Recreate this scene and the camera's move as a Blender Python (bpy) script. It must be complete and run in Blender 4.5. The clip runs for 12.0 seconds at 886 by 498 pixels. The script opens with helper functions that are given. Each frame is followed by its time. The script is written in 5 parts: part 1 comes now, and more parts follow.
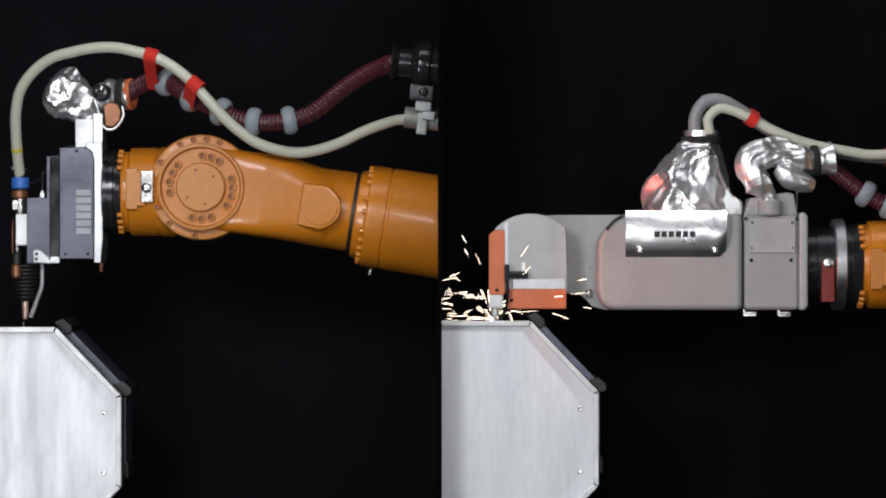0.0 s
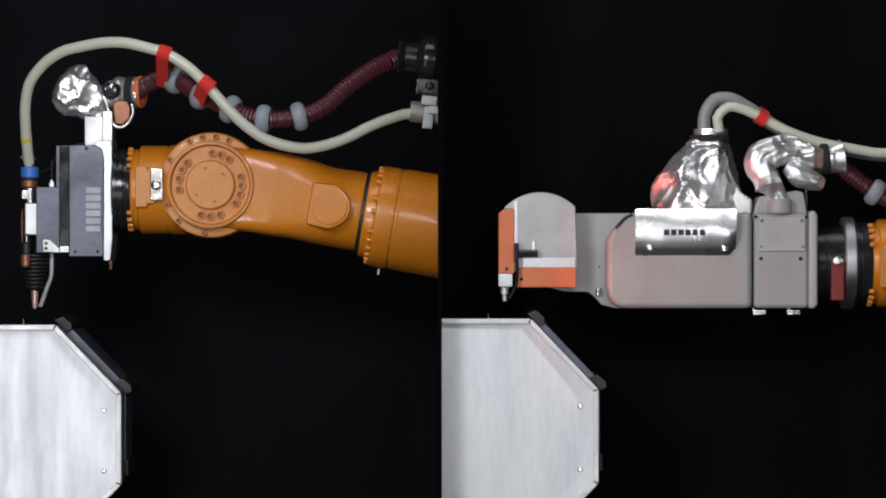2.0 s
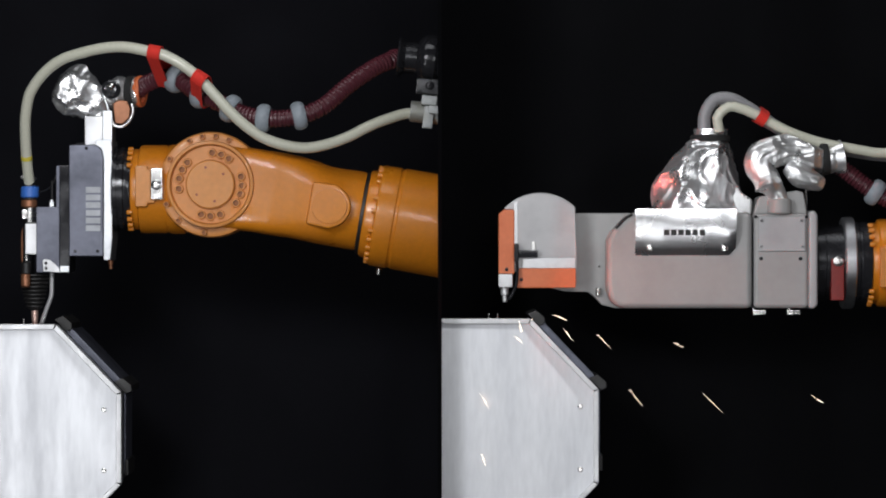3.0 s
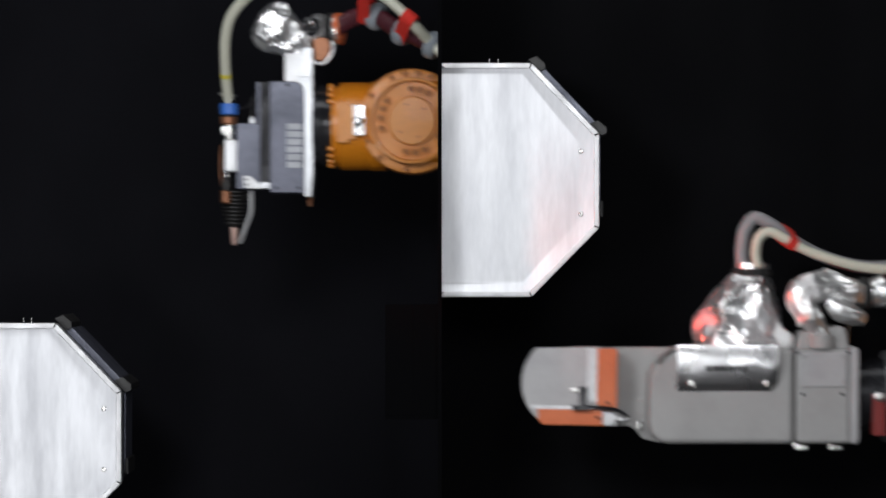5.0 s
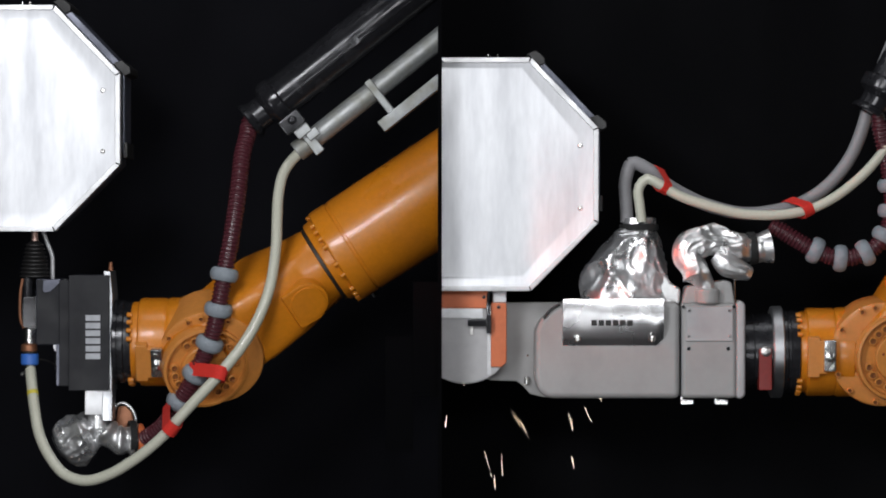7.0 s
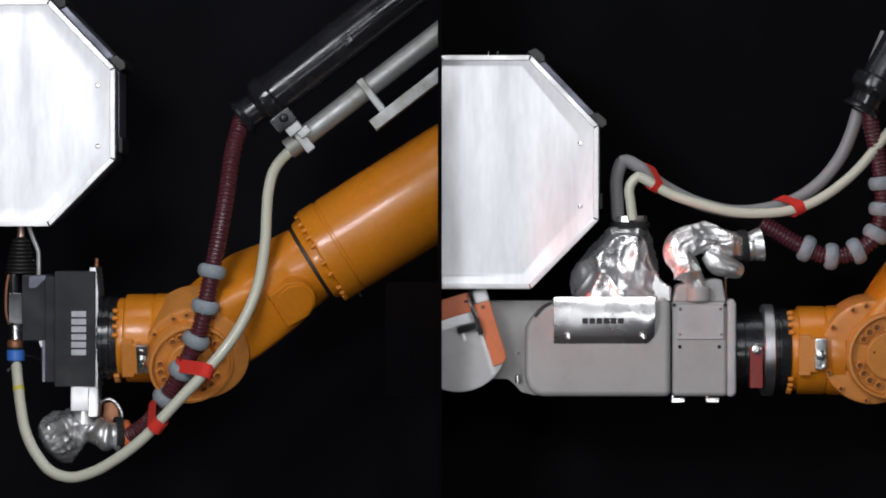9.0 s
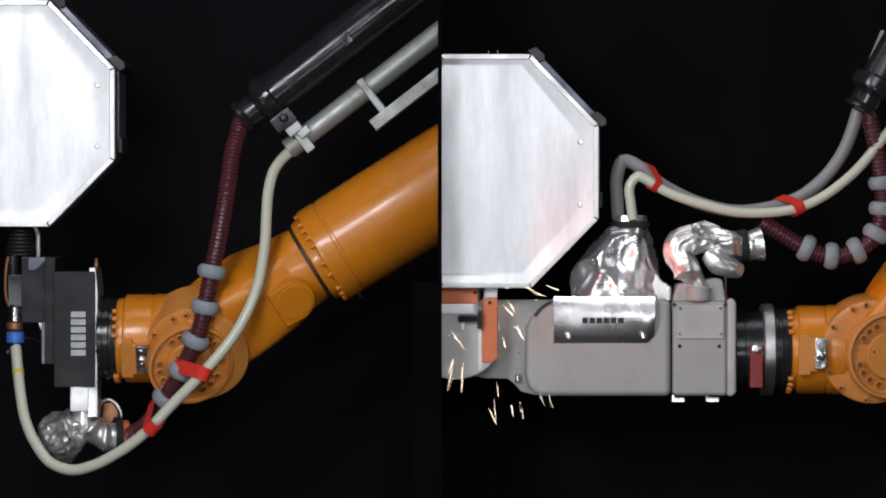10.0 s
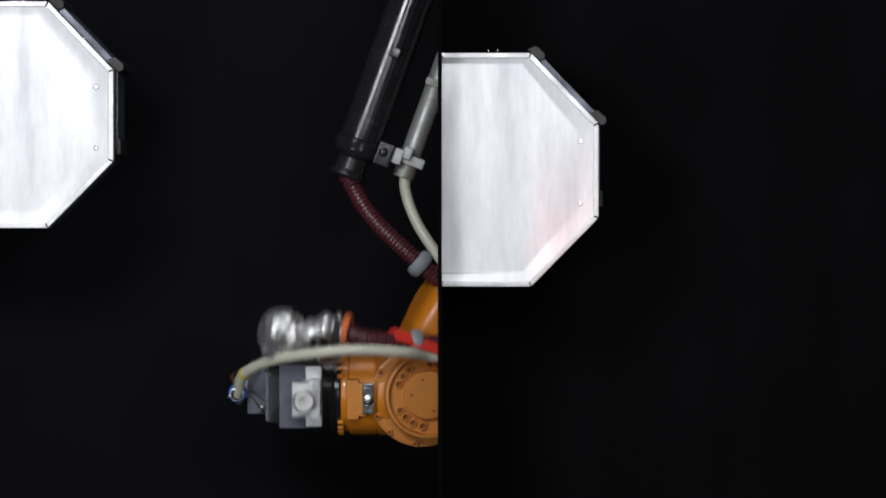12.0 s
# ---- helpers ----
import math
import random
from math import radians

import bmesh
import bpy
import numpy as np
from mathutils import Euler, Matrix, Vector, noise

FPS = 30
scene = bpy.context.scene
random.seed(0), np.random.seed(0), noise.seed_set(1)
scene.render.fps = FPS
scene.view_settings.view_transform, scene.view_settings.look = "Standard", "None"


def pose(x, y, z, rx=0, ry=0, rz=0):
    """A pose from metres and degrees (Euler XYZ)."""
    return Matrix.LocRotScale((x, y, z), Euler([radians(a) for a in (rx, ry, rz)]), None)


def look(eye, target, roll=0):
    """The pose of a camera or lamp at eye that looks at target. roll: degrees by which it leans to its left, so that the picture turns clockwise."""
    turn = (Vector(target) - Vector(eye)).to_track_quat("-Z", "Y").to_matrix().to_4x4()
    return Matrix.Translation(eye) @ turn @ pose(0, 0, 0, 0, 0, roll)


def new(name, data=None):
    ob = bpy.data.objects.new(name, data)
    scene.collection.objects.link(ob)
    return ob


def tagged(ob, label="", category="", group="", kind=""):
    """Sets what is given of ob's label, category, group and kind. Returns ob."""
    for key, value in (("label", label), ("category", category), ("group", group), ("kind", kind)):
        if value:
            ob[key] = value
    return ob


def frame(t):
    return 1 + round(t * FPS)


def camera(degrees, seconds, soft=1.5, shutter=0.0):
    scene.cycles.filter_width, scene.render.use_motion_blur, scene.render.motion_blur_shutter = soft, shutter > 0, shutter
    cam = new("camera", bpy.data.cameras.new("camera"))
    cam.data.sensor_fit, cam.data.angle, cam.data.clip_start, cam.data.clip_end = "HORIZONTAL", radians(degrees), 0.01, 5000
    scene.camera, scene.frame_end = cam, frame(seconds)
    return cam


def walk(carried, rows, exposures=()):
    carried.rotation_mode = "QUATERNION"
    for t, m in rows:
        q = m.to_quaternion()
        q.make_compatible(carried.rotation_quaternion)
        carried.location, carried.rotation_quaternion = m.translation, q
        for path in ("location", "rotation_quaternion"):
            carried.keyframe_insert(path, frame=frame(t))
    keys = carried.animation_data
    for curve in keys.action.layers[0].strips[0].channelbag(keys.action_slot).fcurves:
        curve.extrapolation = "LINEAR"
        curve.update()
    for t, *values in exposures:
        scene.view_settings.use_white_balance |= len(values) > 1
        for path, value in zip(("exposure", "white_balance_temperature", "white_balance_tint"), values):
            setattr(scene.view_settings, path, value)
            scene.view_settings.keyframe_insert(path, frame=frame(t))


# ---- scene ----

# Two robot stations side by side before black curtains. DIST: from the lens to the plane of the
# front station; one unit of the drawings below is PX metres there.
DIST, PX, EYE_Z = 12.77, 0.002, 1.5
BACK_Y = 0.75                                  # the rear station stands this much deeper
UF, UB = PX, PX * (DIST + BACK_Y) / DIST       # metres per drawing unit, front and rear station
GF, GB = UF * 0.988, UB * 0.988                # the same on the near sides of guns and arms

cam = camera(14.0, 12.0, soft=1.9, shutter=0.5)
CAM = look((0, -DIST, EYE_Z), (0, 0, EYE_Z))
walk(cam, [(0.0, CAM), (12.0, CAM)])

# ---------------------------------------------------------------- light
world = bpy.data.worlds.new("studio_dark")
world.use_nodes = True
world.node_tree.nodes["Background"].inputs[0].default_value = (0.55, 0.6, 0.7, 1)
world.node_tree.nodes["Background"].inputs[1].default_value = 0.015
scene.world = world
scene.view_settings.exposure = 0.0


def area_lamp(name, eye, target, sx, sy, watts, colour=(0.95, 0.97, 1.0), spread=180):
    data = bpy.data.lights.new(name, "AREA")
    data.shape, data.size, data.size_y, data.energy, data.color = "RECTANGLE", sx, sy, watts, colour
    data.spread = radians(spread)
    ob = new(name, data)
    ob.matrix_world = look(eye, target)
    return ob


area_lamp("softbox_rear", (-1.9, -4.2, 3.2), (-1.7, 0.5, 1.3), 1.2, 1.0, 108)
# Added fill, no known source: lifts the rear box face while it is low.
area_lamp("fill_low", (-2.3, -4.0, 0.55), (-1.7, 0.5, 0.9), 0.7, 0.8, 42)
area_lamp("softbox_front", (0.6, -5.0, 2.7), (0.6, 0.0, 1.0), 1.6, 1.1, 61)
# Added fill that brightens the front box face in its low position.
area_lamp("fill_low_front", (1.0, -4.0, 0.5), (0.6, 0.0, 0.8), 0.8, 0.6, 11)
area_lamp("softbox_overhead", (0.2, -0.6, 4.4), (0.2, 0.2, 1.3), 3.6, 1.0, 32)
# Added side fill: something bright for the metal to reflect.
area_lamp("fill_side", (5.0, -3.5, 2.4), (0.6, 0.2, 1.5), 1.0, 2.0, 18)
# Unseen red source, assumed from the red on gun edge and foil.
area_lamp("unseen_red_light", (-1.62, -1.0, 1.5), (0.58, -0.1, 1.45), 0.15, 0.3, 0.62, (1, 0.1, 0.06), 24)

# ---------------------------------------------------------------- materials


def material(name, colour, rough=0.5, metal=0.0, vary=0.15, scale=30.0, bump=0.0, bump_scale=200.0,
             second=None, amount=0.0, patch=4.0, rough_vary=0.12, stretch=(1, 1, 1), coat=0.0, sheen=0.0, emit=0.0, spec=0.5):
    """Paint, metal or cloth with fine grain, broad patches of a second colour and a little relief."""
    m = bpy.data.materials.new(name)
    m.use_nodes = True
    nt = m.node_tree
    b = nt.nodes["Principled BSDF"]
    tex = nt.nodes.new("ShaderNodeTexCoord")
    mp = nt.nodes.new("ShaderNodeMapping")
    mp.inputs["Scale"].default_value = stretch
    nt.links.new(tex.outputs["Object"], mp.inputs[0])
    fine = nt.nodes.new("ShaderNodeTexNoise")
    fine.inputs["Scale"].default_value, fine.inputs["Detail"].default_value = scale, 6
    nt.links.new(mp.outputs[0], fine.inputs["Vector"])
    broad = nt.nodes.new("ShaderNodeTexNoise")
    broad.inputs["Scale"].default_value, broad.inputs["Detail"].default_value = patch, 4
    nt.links.new(mp.outputs[0], broad.inputs["Vector"])
    ramp = nt.nodes.new("ShaderNodeMapRange")
    ramp.inputs[1].default_value, ramp.inputs[2].default_value = 0.3, 0.7
    ramp.inputs[3].default_value, ramp.inputs[4].default_value = 1 - vary, 1 + vary
    nt.links.new(fine.outputs["Fac"], ramp.inputs[0])
    base = nt.nodes.new("ShaderNodeMix")
    base.data_type = "RGBA"
    base.inputs[6].default_value = (*colour, 1)
    base.inputs[7].default_value = (*(second or colour), 1)
    amt = nt.nodes.new("ShaderNodeMapRange")
    amt.inputs[1].default_value, amt.inputs[2].default_value = 0.45, 0.68
    amt.inputs[3].default_value, amt.inputs[4].default_value = 0, amount
    nt.links.new(broad.outputs["Fac"], amt.inputs[0])
    nt.links.new(amt.outputs[0], base.inputs[0])
    mul = nt.nodes.new("ShaderNodeVectorMath")
    mul.operation = "SCALE"
    nt.links.new(base.outputs[2], mul.inputs[0])
    nt.links.new(ramp.outputs[0], mul.inputs["Scale"])
    nt.links.new(mul.outputs[0], b.inputs["Base Color"])
    rr = nt.nodes.new("ShaderNodeMapRange")
    rr.inputs[1].default_value, rr.inputs[2].default_value = 0.3, 0.7
    rr.inputs[3].default_value, rr.inputs[4].default_value = max(0.03, rough - rough_vary), min(1, rough + rough_vary)
    nt.links.new(broad.outputs["Fac"], rr.inputs[0])
    nt.links.new(rr.outputs[0], b.inputs["Roughness"])
    b.inputs["Metallic"].default_value = metal
    b.inputs["Specular IOR Level"].default_value = spec
    b.inputs["Coat Weight"].default_value = coat
    b.inputs["Sheen Weight"].default_value = sheen
    if bump:
        bt = nt.nodes.new("ShaderNodeTexNoise")
        bt.inputs["Scale"].default_value, bt.inputs["Detail"].default_value = bump_scale, 4
        nt.links.new(mp.outputs[0], bt.inputs["Vector"])
        bn = nt.nodes.new("ShaderNodeBump")
        bn.inputs["Strength"].default_value, bn.inputs["Distance"].default_value = bump, 0.003
        nt.links.new(bt.outputs["Fac"], bn.inputs["Height"])
        nt.links.new(bn.outputs[0], b.inputs["Normal"])
    if emit:
        b.inputs["Emission Color"].default_value = (*colour, 1)
        b.inputs["Emission Strength"].default_value = emit
    return m


ORANGE = material("orange_robot_paint", (0.61, 0.20, 0.010), 0.36, 0, 0.06, 60, 0.10, 350, (0.55, 0.175, 0.010), 0.5, 6, coat=0.2)
ORANGE_WORN = material("orange_joint_paint", (0.61, 0.235, 0.05), 0.42, 0, 0.06, 60, 0.1, 300, (0.58, 0.22, 0.05), 0.5, 8, coat=0.1)
ORANGE_FLAT = material("signal_orange_plate", (0.62, 0.15, 0.05), 0.5, 0, 0.05, 60, 0.08, 400, (0.5, 0.11, 0.04), 0.4, 8)
ALU = material("machined_aluminium", (0.52, 0.53, 0.55), 0.42, 1.0, 0.08, 50, 0.06, 500, (0.46, 0.47, 0.49), 0.5, 7)
ALU_FACE = material("brushed_aluminium_sheet", (0.68, 0.685, 0.71), 0.42, 0.35, 0.05, 24, 0.05, 60, (0.58, 0.585, 0.615), 0.7, 4, 0.07, (2.5, 1, 0.6))
ALU_EDGE = material("aluminium_edge_profile", (0.55, 0.55, 0.56), 0.42, 0.7, 0.06, 40, 0.05, 300, (0.52, 0.52, 0.53), 0.5, 9)
TUBE_ALU = material("weathered_aluminium_tube", (0.33, 0.34, 0.34), 0.48, 0.5, 0.1, 60, 0.05, 400, (0.26, 0.255, 0.21), 0.7, 14)
GREY = material("grey_powder_coat", (0.34, 0.332, 0.328), 0.46, 0.0, 0.025, 40, 0.03, 500, (0.28, 0.272, 0.268), 0.5, 6)
GREY_LIGHT = material("light_grey_plate", (0.40, 0.39, 0.395), 0.45, 0.2, 0.03, 40, 0.03, 400, (0.34, 0.33, 0.34), 0.6, 9)
SLATE = material("slate_grey_anodised", (0.115, 0.12, 0.155), 0.42, 0.45, 0.12, 40, 0.05, 500, (0.085, 0.09, 0.115), 0.6, 9)
BLACK_SATIN = material("black_satin_metal", (0.020, 0.020, 0.023), 0.22, 0.3, 0.2, 60, 0.05, 300, (0.03, 0.03, 0.034), 0.5, 10)
# Darker than the near-side metal; only on the rear gun's far side.
FAR_DARK = material("far_side_black", (0.013, 0.013, 0.016), 0.55, 0.0, 0.15, 40, 0.05, 500, (0.017, 0.017, 0.021), 0.5, 9, spec=0.25)
BLACK_RUBBER = material("black_rubber", (0.014, 0.013, 0.013), 0.5, 0, 0.2, 60, 0.1, 300)
BLACK_STRAP = material("black_webbing", (0.012, 0.012, 0.012), 0.85, 0, 0.3, 200, 0.3, 900)
FOIL = material("aluminised_foil_cloth", (0.84, 0.84, 0.85), 0.30, 0.86, 0.05, 50, 0.15, 120, (0.74, 0.74, 0.76), 0.6, 14, 0.08)
FOIL_FLAT = material("smooth_aluminised_cloth", (0.58, 0.58, 0.59), 0.28, 0.96, 0.03, 60, 0.02, 260, (0.52, 0.52, 0.53), 0.5, 9, 0.05)
FOIL_DULL = material("aluminised_sleeve", (0.78, 0.78, 0.78), 0.34, 0.84, 0.07, 60, 0.15, 120, (0.66, 0.66, 0.67), 0.6, 16, 0.1)
HOSE_WHITE = material("cream_plastic_hose", (0.55, 0.55, 0.46), 0.3, 0, 0.05, 60, 0.05, 300, (0.50, 0.48, 0.38), 0.5, 8, coat=0.3)
HOSE_GREY = material("pale_grey_hose", (0.27, 0.265, 0.275), 0.42, 0, 0.06, 60, 0.08, 400, (0.21, 0.205, 0.215), 0.5, 9)
MAROON = material("maroon_corrugated_plastic", (0.085, 0.020, 0.028), 0.24, 0, 0.1, 60, 0.04, 300, (0.06, 0.016, 0.022), 0.5, 10)
RING_GREY = material("grey_rubber_ring", (0.25, 0.28, 0.31), 0.5, 0, 0.08, 60, 0.08, 400, (0.20, 0.22, 0.25), 0.5, 12)
RED_STRAP = material("red_hook_and_loop_strap", (0.62, 0.025, 0.015), 0.85, 0, 0.12, 200, 0.3, 900)
RED_PAINT = material("red_latch_paint", (0.20, 0.014, 0.011), 0.45, 0, 0.1, 60)
# Darker orange that paints shade into the bolt holes.
SOCKET = material("shaded_bolt_socket", (0.26, 0.085, 0.022), 0.6, 0, 0.3, 90)
BLUE = material("blue_plastic_collar", (0.045, 0.16, 0.55), 0.4, 0, 0.06, 60)
BROWN = material("copper_brown_metal", (0.30, 0.13, 0.07), 0.45, 0.6, 0.15, 50)
COPPER = material("pale_copper", (0.62, 0.42, 0.36), 0.4, 0.7, 0.1, 60)
STEEL = material("bright_steel", (0.72, 0.71, 0.69), 0.25, 1.0, 0.06, 70)
WHITE_PRINT = material("white_print", (0.42, 0.43, 0.46), 0.6)
BLACK_PRINT = material("black_print", (0.015, 0.015, 0.015), 0.6)
YELLOW = material("yellow_tape", (0.55, 0.46, 0.05), 0.5)
# One backdrop cloth in two copies; dimmer light put into this colour.
CURTAIN_FRONT = material("black_stage_cloth_dim", (0.0044, 0.0044, 0.0050), 0.95, 0, 0.3, 400, 0.3, 900, (0.0058, 0.0058, 0.0066), 0.6, 2, spec=0.0)
# The copy with brighter light put into its colour.
CURTAIN = material("black_stage_cloth", (0.0075, 0.0075, 0.0092), 0.95, 0, 0.3, 400, 0.3, 900, (0.0095, 0.0095, 0.0118), 0.6, 2, spec=0.0)
# Even black for the added divider and masks.
BLACKOUT = material("mask_black", (0.0026, 0.0026, 0.0030), 0.95, 0, 0.3, 400, 0.3, 900, spec=0.0)
DARK_WALL = material("black_painted_wall", (0.004, 0.004, 0.004), 0.9, 0, 0.2, 30, 0.2, 90, (0.014, 0.014, 0.015), 0.6, 2, spec=0.03)
FLOOR_MAT = material("dark_concrete", (0.03, 0.03, 0.031), 0.75, 0, 0.2, 25, 0.2, 90, (0.022, 0.022, 0.023), 0.6, 2, spec=0.2)
SPARK = material("glowing_spark", (1.0, 0.78, 0.58), 0.5, emit=9.0)

# ---------------------------------------------------------------- drawing helpers
# Shapes are drawn in units of about 2 mm: x to the right, y down as on the drawing, d the depth away from
# the lens. A Pen turns them into local metres round its origin.


class Pen:
    def __init__(self, ox, oy, unit):
        self.ox, self.oy, self.u = ox, oy, unit

    def p(self, x, y, d=0.0):
        return Vector(((x - self.ox) * self.u, d * self.u, (self.oy - y) * self.u))


def place(x, y, unit, base_y, d=0.0):
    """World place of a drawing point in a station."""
    k = unit * (DIST + base_y + d * unit) / (DIST + base_y)
    return Vector(((x - 784) * k, base_y + d * unit, EYE_Z + (441 - y) * k))


def seated(x, y, unit, base_y, d):
    """Place of a thing's axis, whose near side at depth d is drawn at (x, y)."""
    v = place(x, y, unit, base_y, d)
    return Vector((v.x, base_y, v.z))


def prism(bm, pen, pts, d0, d1, bevel=0.0, segs=2, smooth_ends=False):
    """An extruded outline between two depths with rounded edges."""
    made = bmesh.new()
    front = [made.verts.new(pen.p(x, y, d0)) for x, y in pts]
    back = [made.verts.new(pen.p(x, y, d1)) for x, y in pts]
    made.faces.new(front)
    made.faces.new(back[::-1])
    n = len(pts)
    for i in range(n):
        made.faces.new((front[i], back[i], back[(i + 1) % n], front[(i + 1) % n]))
    bmesh.ops.recalc_face_normals(made, faces=made.faces[:])
    if bevel:
        rim = [e for e in made.edges if len(e.link_faces) == 2 and e.calc_face_angle(0) > 0.5]
        bmesh.ops.bevel(made, geom=rim, offset=bevel * pen.u, segments=segs, profile=0.5, affect="EDGES", clamp_overlap=True)
    join(bm, made)


def join(bm, made):
    data = bpy.data.meshes.new("piece")
    made.to_mesh(data)
    made.free()
    bm.from_mesh(data)
    bpy.data.meshes.remove(data)


def box(bm, pen, x0, y0, x1, y1, d0, d1, bevel=2.0):
    prism(bm, pen, [(x0, y0), (x1, y0), (x1, y1), (x0, y1)], d0, d1, bevel)


def lathe(bm, centre, axis, profile, segs=40, unit=1.0):
    """Turns (radius, along) steps round an axis through centre."""
    axis = Vector(axis).normalized()
    side = axis.orthogonal().normalized()
    up = axis.cross(side)
    rings = []
    for r, a in profile:
        o = centre + axis * (a * unit)
        if r <= 0.01:
            rings.append([bm.verts.new(o)])
        else:
            rings.append([bm.verts.new(o + (side * math.cos(k * math.tau / segs) + up * math.sin(k * math.tau / segs)) * r * unit)
                          for k in range(segs)])
    for a, b in zip(rings, rings[1:]):
        for k in range(segs):
            if len(a) == 1 and len(b) == 1:
                continue
            q = [a[k % len(a)], a[(k + 1) % len(a)], b[(k + 1) % len(b)], b[k % len(b)]]
            q = list(dict.fromkeys(q))
            if len(q) > 2:
                bm.faces.new(q)


def loft(bm, pen, sections, segs):
    """A skin through sections (x, top, bottom, near depth, squareness, far share) that lie across the x axis."""
    rings = []
    for q in smooth_line([Vector(k[:3]) for k in sections], 4.0):
        top, low = q.y, q.z
        half, sq, far = mix_rows([(k[0], *k[3:]) for k in sections], q.x)
        ring = []
        for k in range(segs):
            c, z = math.cos(k * math.tau / segs), math.sin(k * math.tau / segs)
            e = 2 / sq
            y = math.copysign(abs(z) ** e, z)
            ring.append(bm.verts.new(pen.p(q.x, (top + low) / 2 + (low - top) / 2 * y, half * (far if c > 0 else 1) * math.copysign(abs(c) ** e, c))))
        rings.append(ring)
    for a, b in zip(rings, rings[1:]):
        for k in range(segs):
            bm.faces.new((a[k], a[(k + 1) % segs], b[(k + 1) % segs], b[k]))
    bm.faces.new(rings[0][::-1])
    bm.faces.new(rings[-1])


def rod(bm, pen, a, b, r, segs=16, edge=None):
    """A capped round bar from a to b with eased ends."""
    pa, pb = pen.p(*a), pen.p(*b)
    length = (pb - pa).length / pen.u
    e = min(r, length) * 0.18 if edge is None else edge
    lathe(bm, pa, pb - pa, [(0, 0), (r - e, 0), (r, e), (r, length - e), (r - e, length), (0, length)], segs, pen.u)


def smooth_line(points, step):
    """Points spaced evenly along a Catmull-Rom line."""
    pts = [Vector(p) for p in points]
    ext = [pts[0] * 2 - pts[1]] + pts + [pts[-1] * 2 - pts[-2]]
    dense = []
    for i in range(1, len(ext) - 2):
        a, b, c, d = ext[i - 1:i + 3]
        for k in range(10):
            t = k / 10
            dense.append(0.5 * (2 * b + (c - a) * t + (2 * a - 5 * b + 4 * c - d) * t * t + (3 * b - a - 3 * c + d) * t ** 3))
    dense.append(pts[-1])
    out, run, want = [dense[0]], 0.0, step
    for a, b in zip(dense, dense[1:]):
        length = (b - a).length
        while length > 0 and run + length >= want:
            out.append(a.lerp(b, (want - run) / length))
            want += step
        run += length
    return out


def fold(q, seed):
    """Creases of stiff foil: a few crossing zigzags, bent by slow noise; about -0.5 to 0.5."""
    rng = random.Random(seed)
    warp = Vector((noise.noise(q * 9 + Vector((seed, 0, 0))), noise.noise(q * 9 + Vector((0, seed, 7))), noise.noise(q * 9 + Vector((3, 0, seed))))) * 0.03
    total = 0.0
    for size, gain in ((0.19, 0.36), (0.12, 0.34), (0.075, 0.28), (0.045, 0.13), (0.028, 0.06)):
        d = Vector((rng.uniform(-1, 1), rng.uniform(-1, 1), rng.uniform(-1, 1))).normalized()
        f = ((q + warp).dot(d) / size + rng.random()) % 1.0
        total += gain * (1 - 4 * abs(f - 0.5))
    return total * 0.6


def pipe(bm, line, radii, segs=14, cap=True, wrinkle=0.0, seed=0.0, flat=1.0):
    """A skin round a line of points, each with its own radius; wrinkle crumples it like foil."""
    rings, n = [], len(line)
    for i, o in enumerate(line):
        t = (line[min(i + 1, n - 1)] - line[max(i - 1, 0)]).normalized()
        y = Vector((0, 1, 0)) - t * t.y
        y.normalize()
        z = t.cross(y)
        r = radii[i] if isinstance(radii, list) else radii
        ring = []
        for k in range(segs):
            a = k * math.tau / segs
            d = y * math.cos(a) * flat + z * math.sin(a)
            rr = r
            if wrinkle:
                q = o + d * r
                rr = r * (1 + wrinkle * fold(q, seed))
            ring.append(bm.verts.new(o + d * rr))
        rings.append(ring)
    for a, b in zip(rings, rings[1:]):
        for k in range(segs):
            bm.faces.new((a[k], a[(k + 1) % segs], b[(k + 1) % segs], b[k]))
    if cap:
        bm.faces.new(rings[0][::-1])
        bm.faces.new(rings[-1])


def foil(bm, line, radii, unit, seed, cell=46, depth=12, segs=64, flat=1.0, along=0.6):
    """Aluminised cloth round a line: hollow panels that meet in sharp ridges, over soft swells."""
    n, rows = len(line), []
    for i, o in enumerate(line):
        t = (line[min(i + 1, n - 1)] - line[max(i - 1, 0)]).normalized()
        y = (Vector((0, 1, 0)) - t * t.y).normalized()
        z = t.cross(y)
        ease = min(1.0, i / 18, (n - 1 - i) / 14)
        row = []
        for k in range(segs):
            a = k * math.tau / segs
            d = y * math.cos(a) * flat + z * math.sin(a)
            q = Vector((math.cos(a) * radii[i], math.sin(a) * radii[i], i * (line[1] - line[0]).length * along)) / (cell * unit) + Vector((seed, seed * 0.7, seed * 1.3))
            q += noise.noise_vector(q * 0.9) * 0.28
            near = noise.voronoi(q)[0][0]
            small = noise.voronoi(q * 2.3 + Vector((5, 1, 2)))[0][0]
            lift = (near * near * 2.2 - 0.5) * depth + (small * small * 2.0 - 0.4) * depth * 0.26 + noise.noise(q * 0.6) * depth * 0.5
            row.append(bm.verts.new(o + d * (radii[i] + lift * unit * ease)))
        rows.append(row)
    for a, b in zip(rows, rows[1:]):
        for k in range(segs):
            bm.faces.new((a[k], a[(k + 1) % segs], b[(k + 1) % segs], b[k]))
    bm.faces.new(rows[0][::-1])
    bm.faces.new(rows[-1])


